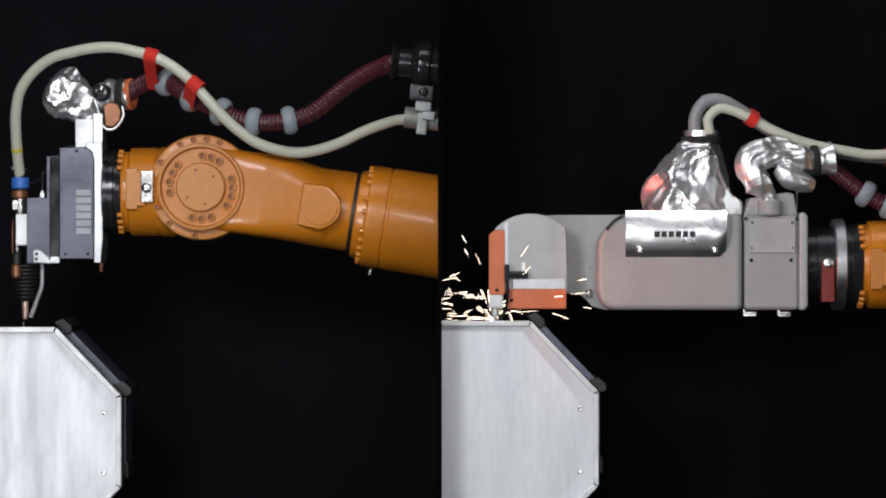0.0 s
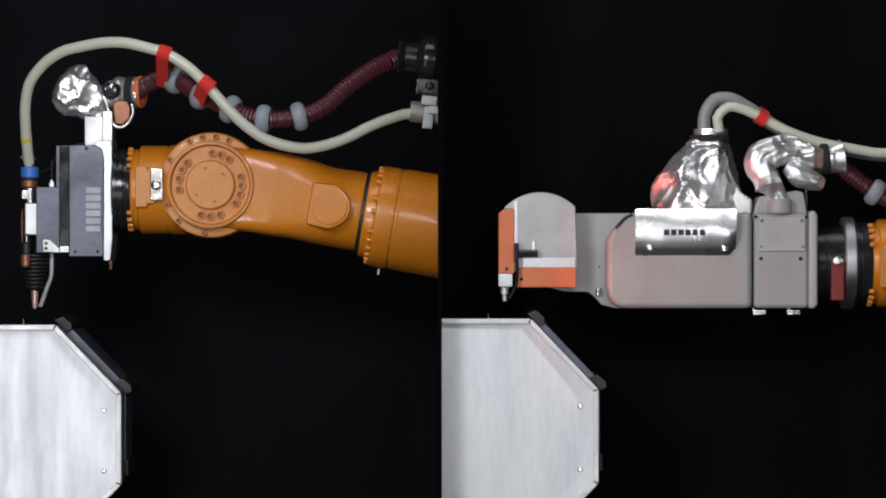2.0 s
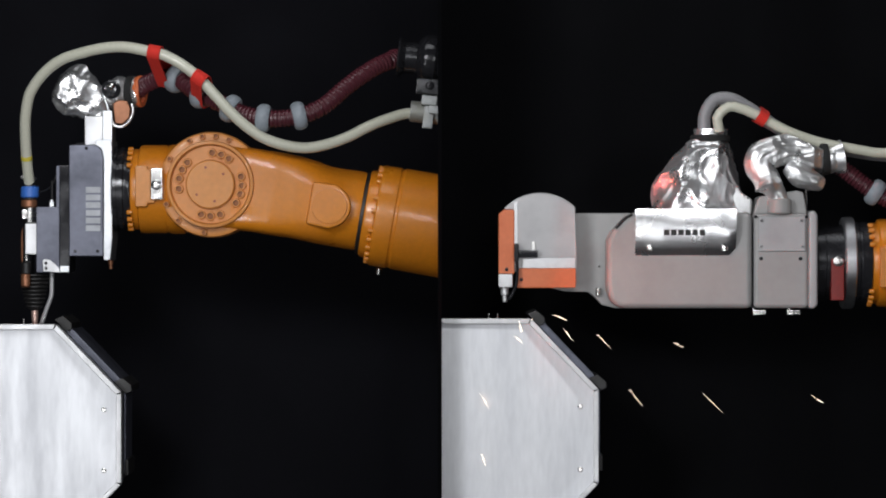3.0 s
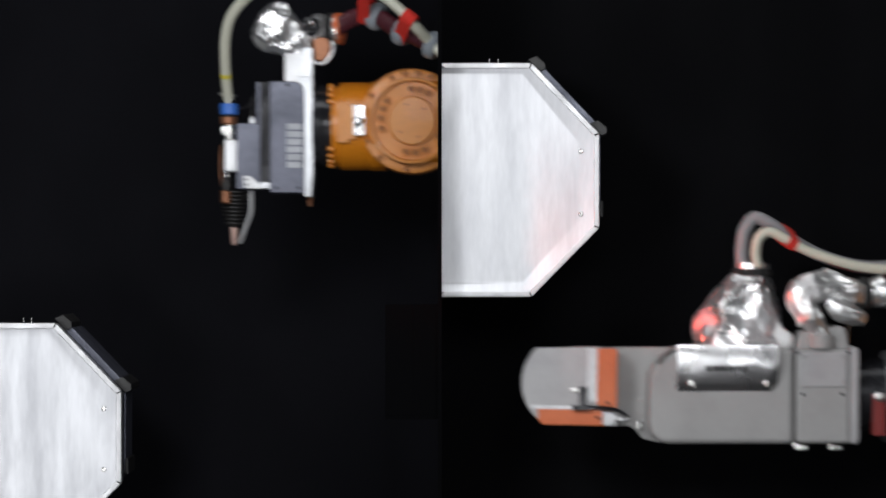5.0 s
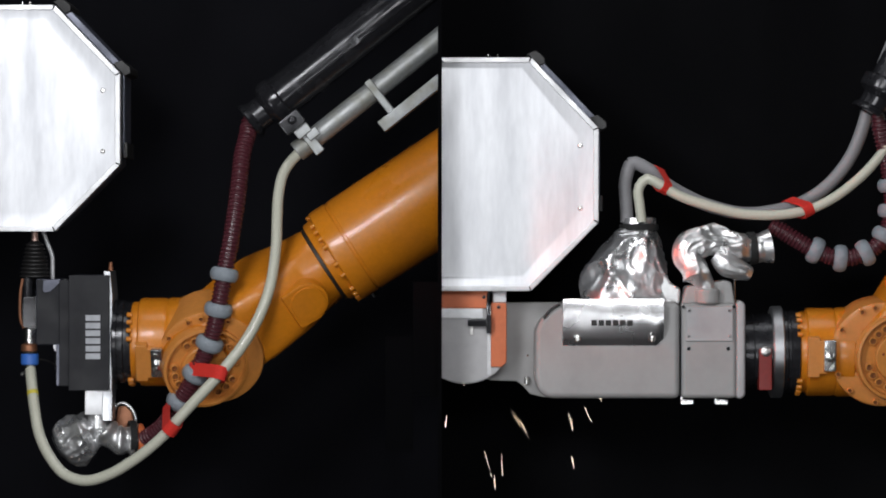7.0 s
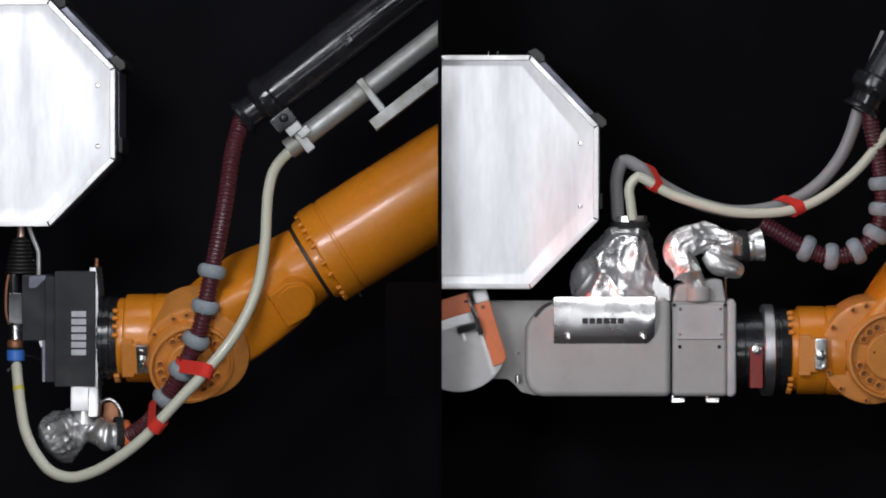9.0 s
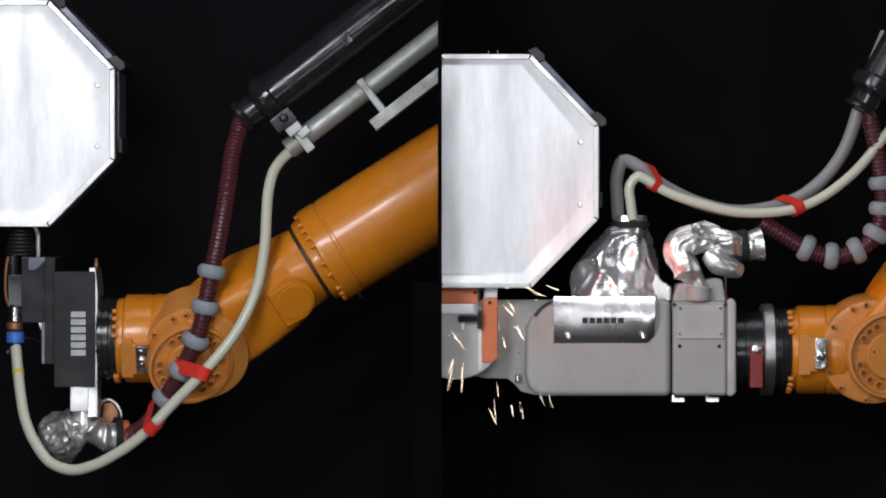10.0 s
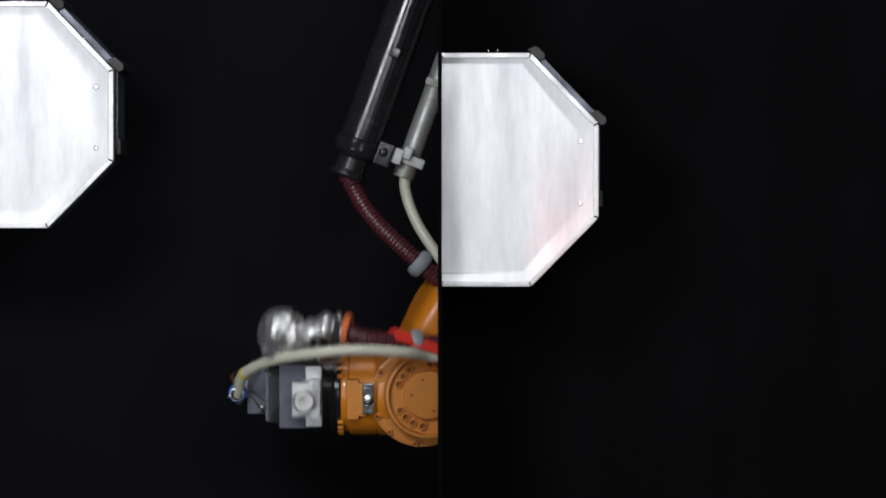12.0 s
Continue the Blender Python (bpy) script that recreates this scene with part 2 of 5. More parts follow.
def part(name, bm, mat, parent, label="", smooth=35, kind=""):
    bmesh.ops.recalc_face_normals(bm, faces=bm.faces[:])
    data = bpy.data.meshes.new(name)
    bm.to_mesh(data)
    bm.free()
    data.materials.append(mat)
    if smooth:
        for f in data.polygons:
            f.use_smooth = True
        data.set_sharp_from_angle(angle=radians(smooth))
    ob = new(name, data)
    if smooth and name not in ("bolt", "hose_length", "spark"):
        mod = ob.modifiers.new("even_normals", "WEIGHTED_NORMAL")
        mod.keep_sharp = True
    ob.parent = parent
    if label or kind:
        tagged(ob, label, kind=kind)
    return ob


def same_mesh(ob, name, parent, at):
    """Another piece on the same mesh, at a place in its parent's space."""
    o = new(name, ob.data)
    o.parent = parent
    o.location = at
    return o


def thing(name, at, label, category, group=""):
    ob = new(name)
    ob.empty_display_size = 0.05
    ob.location = at
    return tagged(ob, label, category, group)


def mix_rows(rows, t):
    """Straight reading between the rows of a table."""
    if t <= rows[0][0]:
        return rows[0][1:]
    for a, b in zip(rows, rows[1:]):
        if t <= b[0]:
            k = (t - a[0]) / (b[0] - a[0])
            return tuple(p + (q - p) * k for p, q in zip(a[1:], b[1:]))
    return rows[-1][1:]

# ---------------------------------------------------------------- timetable
# rear station: wrist centre x, y; forearm angle; arm roll; gun roll; forearm shift
REAR = [
    (0, 357, 339, -9, 0, 0, 0), (0.5, 357, 336, -9.2, 0, 0, 0), (1.2, 357, 336, -9.2, 0, 0, 0), (1.5, 366, 335, -9.5, 0, 0, 0),
    (1.8, 374, 335, -9.8, 0, 0, 0), (2.5, 374, 335, -9.8, 0, 0, 0), (3.2, 374, 333, -9.8, 0, 0, 0), (3.6, 374, 320, -9.5, 0, 0, 0),
    (4.3, 440, 235, -9, 0, 0, 0), (4.8, 597, 213, -8, 0, 0, 0), (5, 730, 222, -4, 0, 0, 0), (5.2, 818, 285, 0, 0, 0, 0),
    (5.3, 800, 345, 2, 0, 2, 0), (5.4, 764, 412, 5, 2, 22, 0), (5.5, 738, 458, 10, 5, 54, 0), (5.6, 703, 535, 20, 12, 86, 0), (5.7, 682, 575, 32, 18, 114, 0),
    (5.8, 673, 604, 42, 21, 142, -8), (5.9, 681, 655, 44, 27.6, 166, -22.4), (6, 696, 701, 49, 28.75, 180, -32), (6.1, 702, 722, 50, 28.75, 180, -32), (6.2, 688, 723, 50, 28.75, 180, -32),
    (6.4, 567, 695, 46, 28.75, 180, -32), (6.5, 505, 678, 43, 28.75, 180, -32), (6.6, 450, 656, 39, 28.75, 180, -32), (6.8, 388, 618, 34, 28.75, 180, -32), (7, 374, 607, 32.8, 28.75, 180, -32),
    (7.4, 366, 604, 32.3, 28.75, 180, -32), (8.4, 351, 601, 31.8, 28.75, 180, -32), (9, 349, 600, 31.7, 28.75, 180, -32),
    (10.5, 348, 601, 31.7, 28.75, 180, -32), (10.9, 349, 602, 31.8, 28.75, 180, -32), (11, 355, 606, 32, 28.75, 180, -32), (11.1, 382, 615, 34, 28.75, 180, -32),
    (11.2, 440, 632, 39, 28.75, 180, -32), (11.3, 545, 650, 48, 28.75, 180, -28.8), (11.4, 655, 665, 56, 26.45, 180, -25.6), (11.5, 726, 672, 61, 25.3, 180, -22.4), (11.6, 752, 678, 62, 20, 178, -19.2),
    (11.7, 752, 682, 62.5, 18, 162, -16), (11.8, 750, 686, 62.8, 16, 142, -12.8), (11.9, 748, 690, 62.8, 14, 118, -9.6), (12, 747, 694, 62.8, 12, 95, -6.4)]
# how far the soft foil cover hangs back behind the rolling gun
LAG = [(0.0, 0), (5.2, 0), (5.4, -15), (5.5, -38), (5.6, -44), (5.7, -34), (5.8, -24), (5.9, -12), (6.0, -3), (6.1, 0), (11.65, 0), (11.8, -14), (11.9, -28), (12.0, -45)]
# rear hose carrier: clamp bolt x, y and angle
CARRIER = [
    (0.0, 752, 162, -6), (0.5, 752, 160, -6), (1.2, 752, 160, -6), (1.5, 757, 156, -6), (1.8, 763, 152, -6), (3.2, 763, 151, -6), (3.6, 763, 138, -6), (4.3, 830, 50, -5), (4.8, 985, 25, -4), (5.0, 1110, 10, 0),
    (5.2, 1190, 60, 4), (5.4, 1090, 110, 10), (5.5, 1030, 120, 16), (5.6, 960, 190, 27), (5.7, 880, 205, 36), (5.8, 808, 212, 44), (5.9, 750, 236, 51), (6.0, 710, 279, 56), (6.1, 705, 296, 57),
    (6.2, 690, 300, 57), (6.4, 608, 288, 53), (6.5, 570, 274, 51), (6.6, 548, 252, 46), (6.8, 524, 220, 40), (7.0, 519, 211, 38.5), (8.4, 505, 207, 37.8), (9.0, 504, 207, 37.8), (10.9, 504, 208, 37.8),
    (11.0, 506, 210, 38.2), (11.1, 520, 216, 40), (11.2, 555, 232, 46), (11.3, 600, 250, 54), (11.4, 635, 260, 63), (11.5, 657, 265, 68), (11.7, 672, 267, 70), (12.0, 678, 268, 70)]
# rear gun: stroke of the carriage
REAR_STROKE = [(0.0, 15), (0.2, 36), (0.5, 36), (0.75, 0), (2.6, 0), (2.8, 36), (3.2, 36), (3.5, 0), (9.6, 0), (9.8, 33), (10.4, 32), (10.6, 0), (12.0, 0)]
# fixture boxes: rivet y (and x shift)
REAR_BOX = [(0.0, 184, 838), (0.5, 184, 836), (1.5, 184, 834.5), (3.0, 184, 833), (5.0, 184, 831), (5.2, 184, 824), (5.4, 185, 798), (5.5, 186, 778), (5.6, 187, 722), (5.8, 188, 587), (6.0, 188, 456),
            (6.2, 187, 366), (6.4, 185, 319), (6.5, 184, 306), (6.7, 183, 285), (7.0, 182, 268), (7.5, 179, 262), (8.5, 174, 259), (9.0, 173, 259), (10.5, 172, 260), (12.0, 170, 262)]
FRONT_BOX = [(0.0, 1027, 724), (0.5, 1027, 723), (1.0, 1027, 720), (3.2, 1027, 720), (3.6, 1027, 660), (4.0, 1027, 500), (4.4, 1027, 345), (4.8, 1028, 282), (5.0, 1028, 268), (5.5, 1026, 265),
             (6.0, 1027, 261), (7.0, 1027, 258), (9.0, 1027, 254), (12.0, 1027, 250)]
# front gun: shift x, y, yaw, depth
FRONT = [(0.0, -17, 3, 0, 0), (0.4, -15, 3, 0, 0), (0.6, -2, 1, 0, 0), (0.8, 0, 0, 0, 0), (3.0, 0, 0, 0, 0), (3.2, 3, -1, 0, 0), (3.6, 60, 10, 0, 0), (4.2, 260, 200, 0, 0), (4.6, 230, 275, 0, 0), (4.8, 175, 272, 0, 0),
         (5.0, 74, 240, 0, 0), (5.2, -80, 188, 0, 0), (5.3, -118, 174, 0, 0), (5.5, -130, 165, 0, 0), (6.0, -128, 161, 0, 0), (7.2, -128, 159, 0, 0), (8.6, -143, 156, 0, 0),
         (9.0, -144, 156, 0, 0), (10.3, -144, 155, 0, 0), (10.4, -138, 157, 0, 0), (10.5, -110, 162, 0, 0), (10.6, -35, 175, 0, 0), (10.7, 72, 189, 0, 0), (10.8, 190, 196, 0, 0), (10.9, 232, 198, 0, 0),
         (11.1, 246, 184, 0, 0), (11.3, 244, 142, -8, 0), (11.4, 275, 116, -18, 0), (11.5, 286, 88, -28, 0), (11.6, 305, 42, -33, 20), (11.7, 318, 2, -38, 40), (11.8, 395, -52, -42, 60), (11.9, 490, -80, -44, 80), (12.0, 720, -90, -45, 100)]
# front gun head: turn clockwise, stroke
HEAD = [(0.0, 90, 36), (0.1, 90, 36), (0.3, 90, 12), (0.35, 88, 4), (0.4, 78, 0), (0.5, 41, 0), (0.6, 0, 0), (1.65, 0, 0), (1.8, 72, 0), (1.95, 90, 0), (2.2, 90, 15), (2.5, 90, 35), (2.9, 90, 35), (3.0, 90, 2),
        (3.2, 45, 0), (3.35, 0, 0), (5.5, 2, 0), (5.6, 45, 0), (5.8, 115, 0), (6.0, 183, 0), (6.2, 255, -8), (6.3, 270, -14), (6.6, 270, -30), (6.95, 270, -30), (7.1, 270, -16), (7.2, 262, -12),
        (7.35, 170, 0), (7.5, 85, 0), (7.65, 0, 0), (8.45, 0, 0), (8.6, 75, 0), (8.8, 170, 0), (9.0, 253, -8), (9.1, 270, -14), (9.4, 270, -24), (9.6, 270, -30), (10.1, 270, -30), (10.3, 265, -14),
        (10.4, 225, 0), (10.5, 197, 0), (10.6, 158, 0), (10.8, 88, 0), (10.9, 50, 0), (11.0, 12, 0), (11.1, 0, 0), (12.0, 0, 0)]


def rear_root(t):
    x, y = mix_rows(REAR, t)[:2]
    return Matrix.Translation(seated(x, y, UB, BACK_Y, -60))


def rear_gun_pose(t):
    return rear_root(t) @ pose(0, 0, 0, mix_rows(REAR, t)[4])


def rear_bag_pose(t):
    return rear_root(t) @ pose(0, 0, 0, mix_rows(REAR, t)[4] + mix_rows(LAG, t)[0])


def rear_forearm_pose(t):
    r = mix_rows(REAR, t)
    return Matrix.Translation((r[5] * UB, 0, (7 + 0.4 * r[5]) * UB)) @ pose(0, 0, 0, 0, -r[2]) @ pose(0, 0, 0, r[3])


def carrier_pose(t):
    x, y, a = mix_rows(CARRIER, t)
    return Matrix.Translation(place(x, y, UB, BACK_Y, -60)) @ pose(0, 0, 0, 0, -a)


def front_gun_pose(t):
    x, y, yaw, d = mix_rows(FRONT, t)
    return Matrix.Translation(seated(1446 + x, 466 + y, UF, 0, -80) + Vector((0, d * UF, 0))) @ pose(0, 0, 0, 0, 0, yaw)


def front_root(t):
    return front_gun_pose(t) @ Matrix.Translation((245 * GF, 0, 0))


def head_pose(t):
    a, s = mix_rows(HEAD, t)
    return Matrix.Translation(((954 - 1446) * GF, 0, (466 - 443 - s) * GF)) @ pose(0, 0, 0, 0, a)


MOVES = []                                     # (thing or part, rows), keyed at the end


def rows_of(table, fn):
    return [(r[0], fn(r[0])) for r in table] if table[-1][0] >= 12 else [(r[0], fn(r[0])) for r in table] + [(12.0, fn(12.0))]

# ---------------------------------------------------------------- the place


def setting():
    pen = Pen(0, 0, 1)

    def slab(name, x0, y0, z0, x1, y1, z1, mat, label):
        bm = bmesh.new()
        bmesh.ops.create_cube(bm, size=1, matrix=Matrix.Translation(((x0 + x1) / 2, (y0 + y1) / 2, (z0 + z1) / 2)) @ Matrix.Diagonal((x1 - x0, y1 - y0, z1 - z0, 1)))
        tagged(part(name, bm, mat, None, smooth=0), label, kind="structure")

    slab("floor", -7, -15, -0.1, 7, 3, 0, FLOOR_MAT, "dark grey concrete studio floor")
    slab("ceiling", -7, -15, 5.2, 7, 3, 5.3, DARK_WALL, "black painted studio ceiling")
    slab("wall_north", -7, 3, 0, 7, 3.15, 5.2, DARK_WALL, "black painted rear studio wall")
    slab("wall_south", -7, -15.15, 0, 7, -15, 5.2, DARK_WALL, "black painted studio wall")
    slab("wall_east", 7, -15, 0, 7.15, 3, 5.2, DARK_WALL, "black painted side wall")
    slab("wall_west", -7.15, -15, 0, -7, 3, 5.2, DARK_WALL, "black painted side wall")

    def curtain(name, x0, x1, y, label, seed, cloth):
        bm = bmesh.new()
        cols, prev = int((x1 - x0) / 0.03), None
        for i in range(cols + 1):
            x = x0 + (x1 - x0) * i / cols
            dy = 0.012 * math.sin(x * 9 + seed) + 0.010 * noise.noise(Vector((x * 6, seed, 0))) + 0.004 * math.sin(x * 31)
            cur = [bm.verts.new((x, y + dy, 0.02)), bm.verts.new((x, y + dy * 0.6, 4.4)),
                   bm.verts.new((x, y + dy + 0.008, 0.02)), bm.verts.new((x, y + dy * 0.6 + 0.008, 4.4))]
            if prev:
                bm.faces.new((prev[0], cur[0], cur[1], prev[1]))
                bm.faces.new((prev[2], prev[3], cur[3], cur[2]))
            prev = cur
        tagged(part(name, bm, cloth, None), label, "curtain", kind="structure")

    curtain("backdrop_rear", -4.5, 2.5, 1.7, "black cloth backdrop hanging in soft folds", 1, CURTAIN)
    curtain("backdrop_front", -0.012, 4.5, 0.42, "black cloth backdrop of the front bay", 7, CURTAIN_FRONT)
    # No real wall: black strip added as the split between two separate views.
    bm = bmesh.new()
    prism(bm, pen, [(-0.018, -3.2), (-0.004, -3.2), (-0.004, 0), (-0.018, 0)], -0.30, 0.42)
    tagged(part("divider_mask", bm, BLACKOUT, None, smooth=0), "thin black strip that splits the two views", kind="structure")


setting()

# ---------------------------------------------------------------- fixture boxes


def bevel_box(name, ux, unit, base_y, table, rivets, cut, whole, big, deep, label, studs):
    """The octagonal aluminium fixture: sheet face, edge profiles, dark clamps on the sloping side, studs on top."""
    # outline round the rivet at its lower right (rear) or upper right (front); drawing as at the clip's start
    x, y = mix_rows(table, 0)
    pen = Pen(x, y, unit)
    root = thing(name, place(x, y, unit, base_y), label, "fixture")
    dx = ux
    right, top = dx + 31 * big, rivets - 150 * big
    low, s0, s1 = top + 398 * big, top + 120 * big, top + 281 * big
    oct_pts = [(dx - 84 * big, top), (right, s0), (right, s1), (dx - 84 * big, low)]
    left = [(cut, low), (cut, top)]
    if whole:
        left = [(dx - 246, low), (dx - 360, s1), (dx - 360, s0), (dx - 246, top)]
    outline = oct_pts + left

    def inset(pts, k):
        out = []
        n = len(pts)
        for i in range(n):
            a, b, c = Vector(pts[i - 1]), Vector(pts[i]), Vector(pts[(i + 1) % n])
            e1, e2 = (b - a).normalized(), (c - b).normalized()
            n1, n2 = Vector((-e1.y, e1.x)), Vector((-e2.y, e2.x))
            m = (n1 + n2).normalized()
            out.append(tuple(b + m * (k / max(0.3, m.dot(n1)))))
        return out

    bm = bmesh.new()
    prism(bm, pen, inset(outline, 9), 8, 218, 1.5)
    part("shell", bm, SLATE, root, "dark sheet metal side")
    bm = bmesh.new()
    rim, flat = inset(outline, 8), inset(outline, 34 * big)
    flat = [(x, top + 17 if y < top + 60 else low - 24 if y > low - 60 else y) for x, y in flat]
    if not whole:
        for q in (rim, flat):
            q[-1], q[-2] = (cut, q[-1][1]), (cut, q[-2][1])
    outer = [bm.verts.new(pen.p(x, y, -3.5)) for x, y in rim]
    bend = [bm.verts.new(pen.p(x, y, 0)) for x, y in flat]
    back = [bm.verts.new(pen.p(x, y, 8)) for x, y in rim]
    bm.faces.new(bend)
    bm.faces.new(back[::-1])
    for k in range(len(rim)):
        q = (k + 1) % len(rim)
        bm.faces.new((outer[k], outer[q], bend[q], bend[k]))
        bm.faces.new((back[k], back[q], outer[q], outer[k]))
    bmesh.ops.bevel(bm, geom=[e for e in bm.edges if set(e.verts) <= set(bend)], offset=12 * unit, segments=5, profile=0.5, affect="EDGES", clamp_overlap=True)
    part("front_panel", bm, ALU_FACE, root, "scuffed brushed aluminium sheet")
    inner = inset(outline, 9)
    n = len(outline)
    for i in range(n):
        a, b, c, d = Vector(outline[i]), Vector(outline[(i + 1) % n]), Vector(inner[(i + 1) % n]), Vector(inner[i])
        if a.x == b.x == cut:
            continue
        e = (b - a).normalized() * 1.0
        bm = bmesh.new()
        prism(bm, pen, [tuple(a + e), tuple(b - e), tuple(c - e), tuple(d + e)], -8, 28, 1.0)
        part("edge_profile", bm, ALU_EDGE, root)
    # clamps and dark strip on the sloping side
    p0, p1 = Vector(oct_pts[0]), Vector(oct_pts[1])
    e, nrm = (p1 - p0).normalized(), Vector(((p1 - p0).y, -(p1 - p0).x)).normalized()
    bm = bmesh.new()
    prism(bm, pen, [tuple(p0 + e * 8), tuple(p1 - e * 4), tuple(p1 - e * 4 + nrm * 12), tuple(p0 + e * 8 + nrm * 12)], 33, 208, 1.5)
    part("side_strip", bm, SLATE, root, "dark grey side strip")
    for q in (p0 + e * 6, p1 - e * 8):
        bm = bmesh.new()
        prism(bm, pen, [tuple(q - e * 16 + nrm * 1), tuple(q + e * 14 + nrm * 1), tuple(q + e * 18 + nrm * 12), tuple(q + e * 10 + nrm * 19), tuple(q - e * 10 + nrm * 17)], 23, 188, 2)
        part("corner_clamp", bm, BLACK_RUBBER, root, "black corner clamp")
    bm = bmesh.new()
    box(bm, pen, right, top + 240, right + 9, top + 268, 38, 168, 2)
    part("corner_clamp", bm, BLACK_RUBBER, root, "black corner clamp")
    bm = bmesh.new()
    box(bm, pen, right, top + 120, right + 4, top + 262, 38, 168, 1)
    part("side_strip", bm, SLATE, root, "dark grey side strip")
    for ry in (rivets, rivets + 107 * big):
        bm = bmesh.new()
        lathe(bm, pen.p(dx, ry, 0), (0, -1, 0), [(4.6, -2), (4.4, 1.2), (2.8, 2.6), (1.5, 2.6), (1.2, 1.6), (0, 1.6)], 14, unit)
        part("rivet", bm, STEEL, root)
    bm = bmesh.new()
    box(bm, pen, dx - 120, top + 160, dx - 60, top + 230, 216, 216 + deep, 3)
    part("mounting_beam", bm, SLATE, root, "dark steel mounting beam")
    made = []
    for sx in studs:
        bm = bmesh.new()
        rod(bm, pen, (sx, top + 3, 40), (sx, top - 9, 40), 1.6, 10)
        rod(bm, pen, (sx, top + 1, 40), (sx, top - 1.5, 40), 3.0, 10)
        made.append(part("welded_stud", bm, STEEL, root))
    return root, made


rear_box, rear_studs = bevel_box("fixture_box", 184, UB, BACK_Y, REAR_BOX, 731, -40, True, 1.0, 290, "octagonal aluminium fixture box with riveted bright face", (38, 52))
front_box, front_studs = bevel_box("fixture_box", 1027, UF, 0, FRONT_BOX, 724, 779, False, 1.025, 86, "octagonal aluminium fixture box cut off at the black divider", (867, 883))
MOVES.append((rear_box, rows_of(REAR_BOX, lambda t: Matrix.Translation(place(*mix_rows(REAR_BOX, t), UB, BACK_Y, -45)))))
MOVES.append((front_box, rows_of(FRONT_BOX, lambda t: Matrix.Translation(place(*mix_rows(FRONT_BOX, t), UF, 0, -82)))))
for stud, t0, unit in ((rear_studs[1], 2.9, UB), (front_studs[1], 2.75, UF)):
    MOVES.append((stud, [(0.0, pose(0, 0, -22 * unit)), (t0, pose(0, 0, -22 * unit)), (t0 + 0.15, pose(0, 0, 0)), (12.0, pose(0, 0, 0))]))

# ---------------------------------------------------------------- robot arms


def ring_bolts(parent, pen, points, axis, r, mat, name="bolt"):
    """Alike socket bolts on one mesh."""
    first = None
    for q in points:
        if first is None:
            bm = bmesh.new()
            lathe(bm, Vector((0, 0, 0)), axis, [(r, -3), (r, 4.6), (r * 0.86, 6.0), (r * 0.64, 6.0), (r * 0.56, 1), (0, 1)], 12, pen.u)
            first = part(name, bm, mat, parent)
            # Hole faces take the dark colour as painted shade.
            first.data.materials.append(SOCKET)
            for f in first.data.polygons:
                o = Vector(f.center)
                if (o - Vector(axis) * o.dot(Vector(axis))).length < r * 0.63 * pen.u:
                    f.material_index = 1
            first.location = q
        else:
            same_mesh(first, name, parent, q)


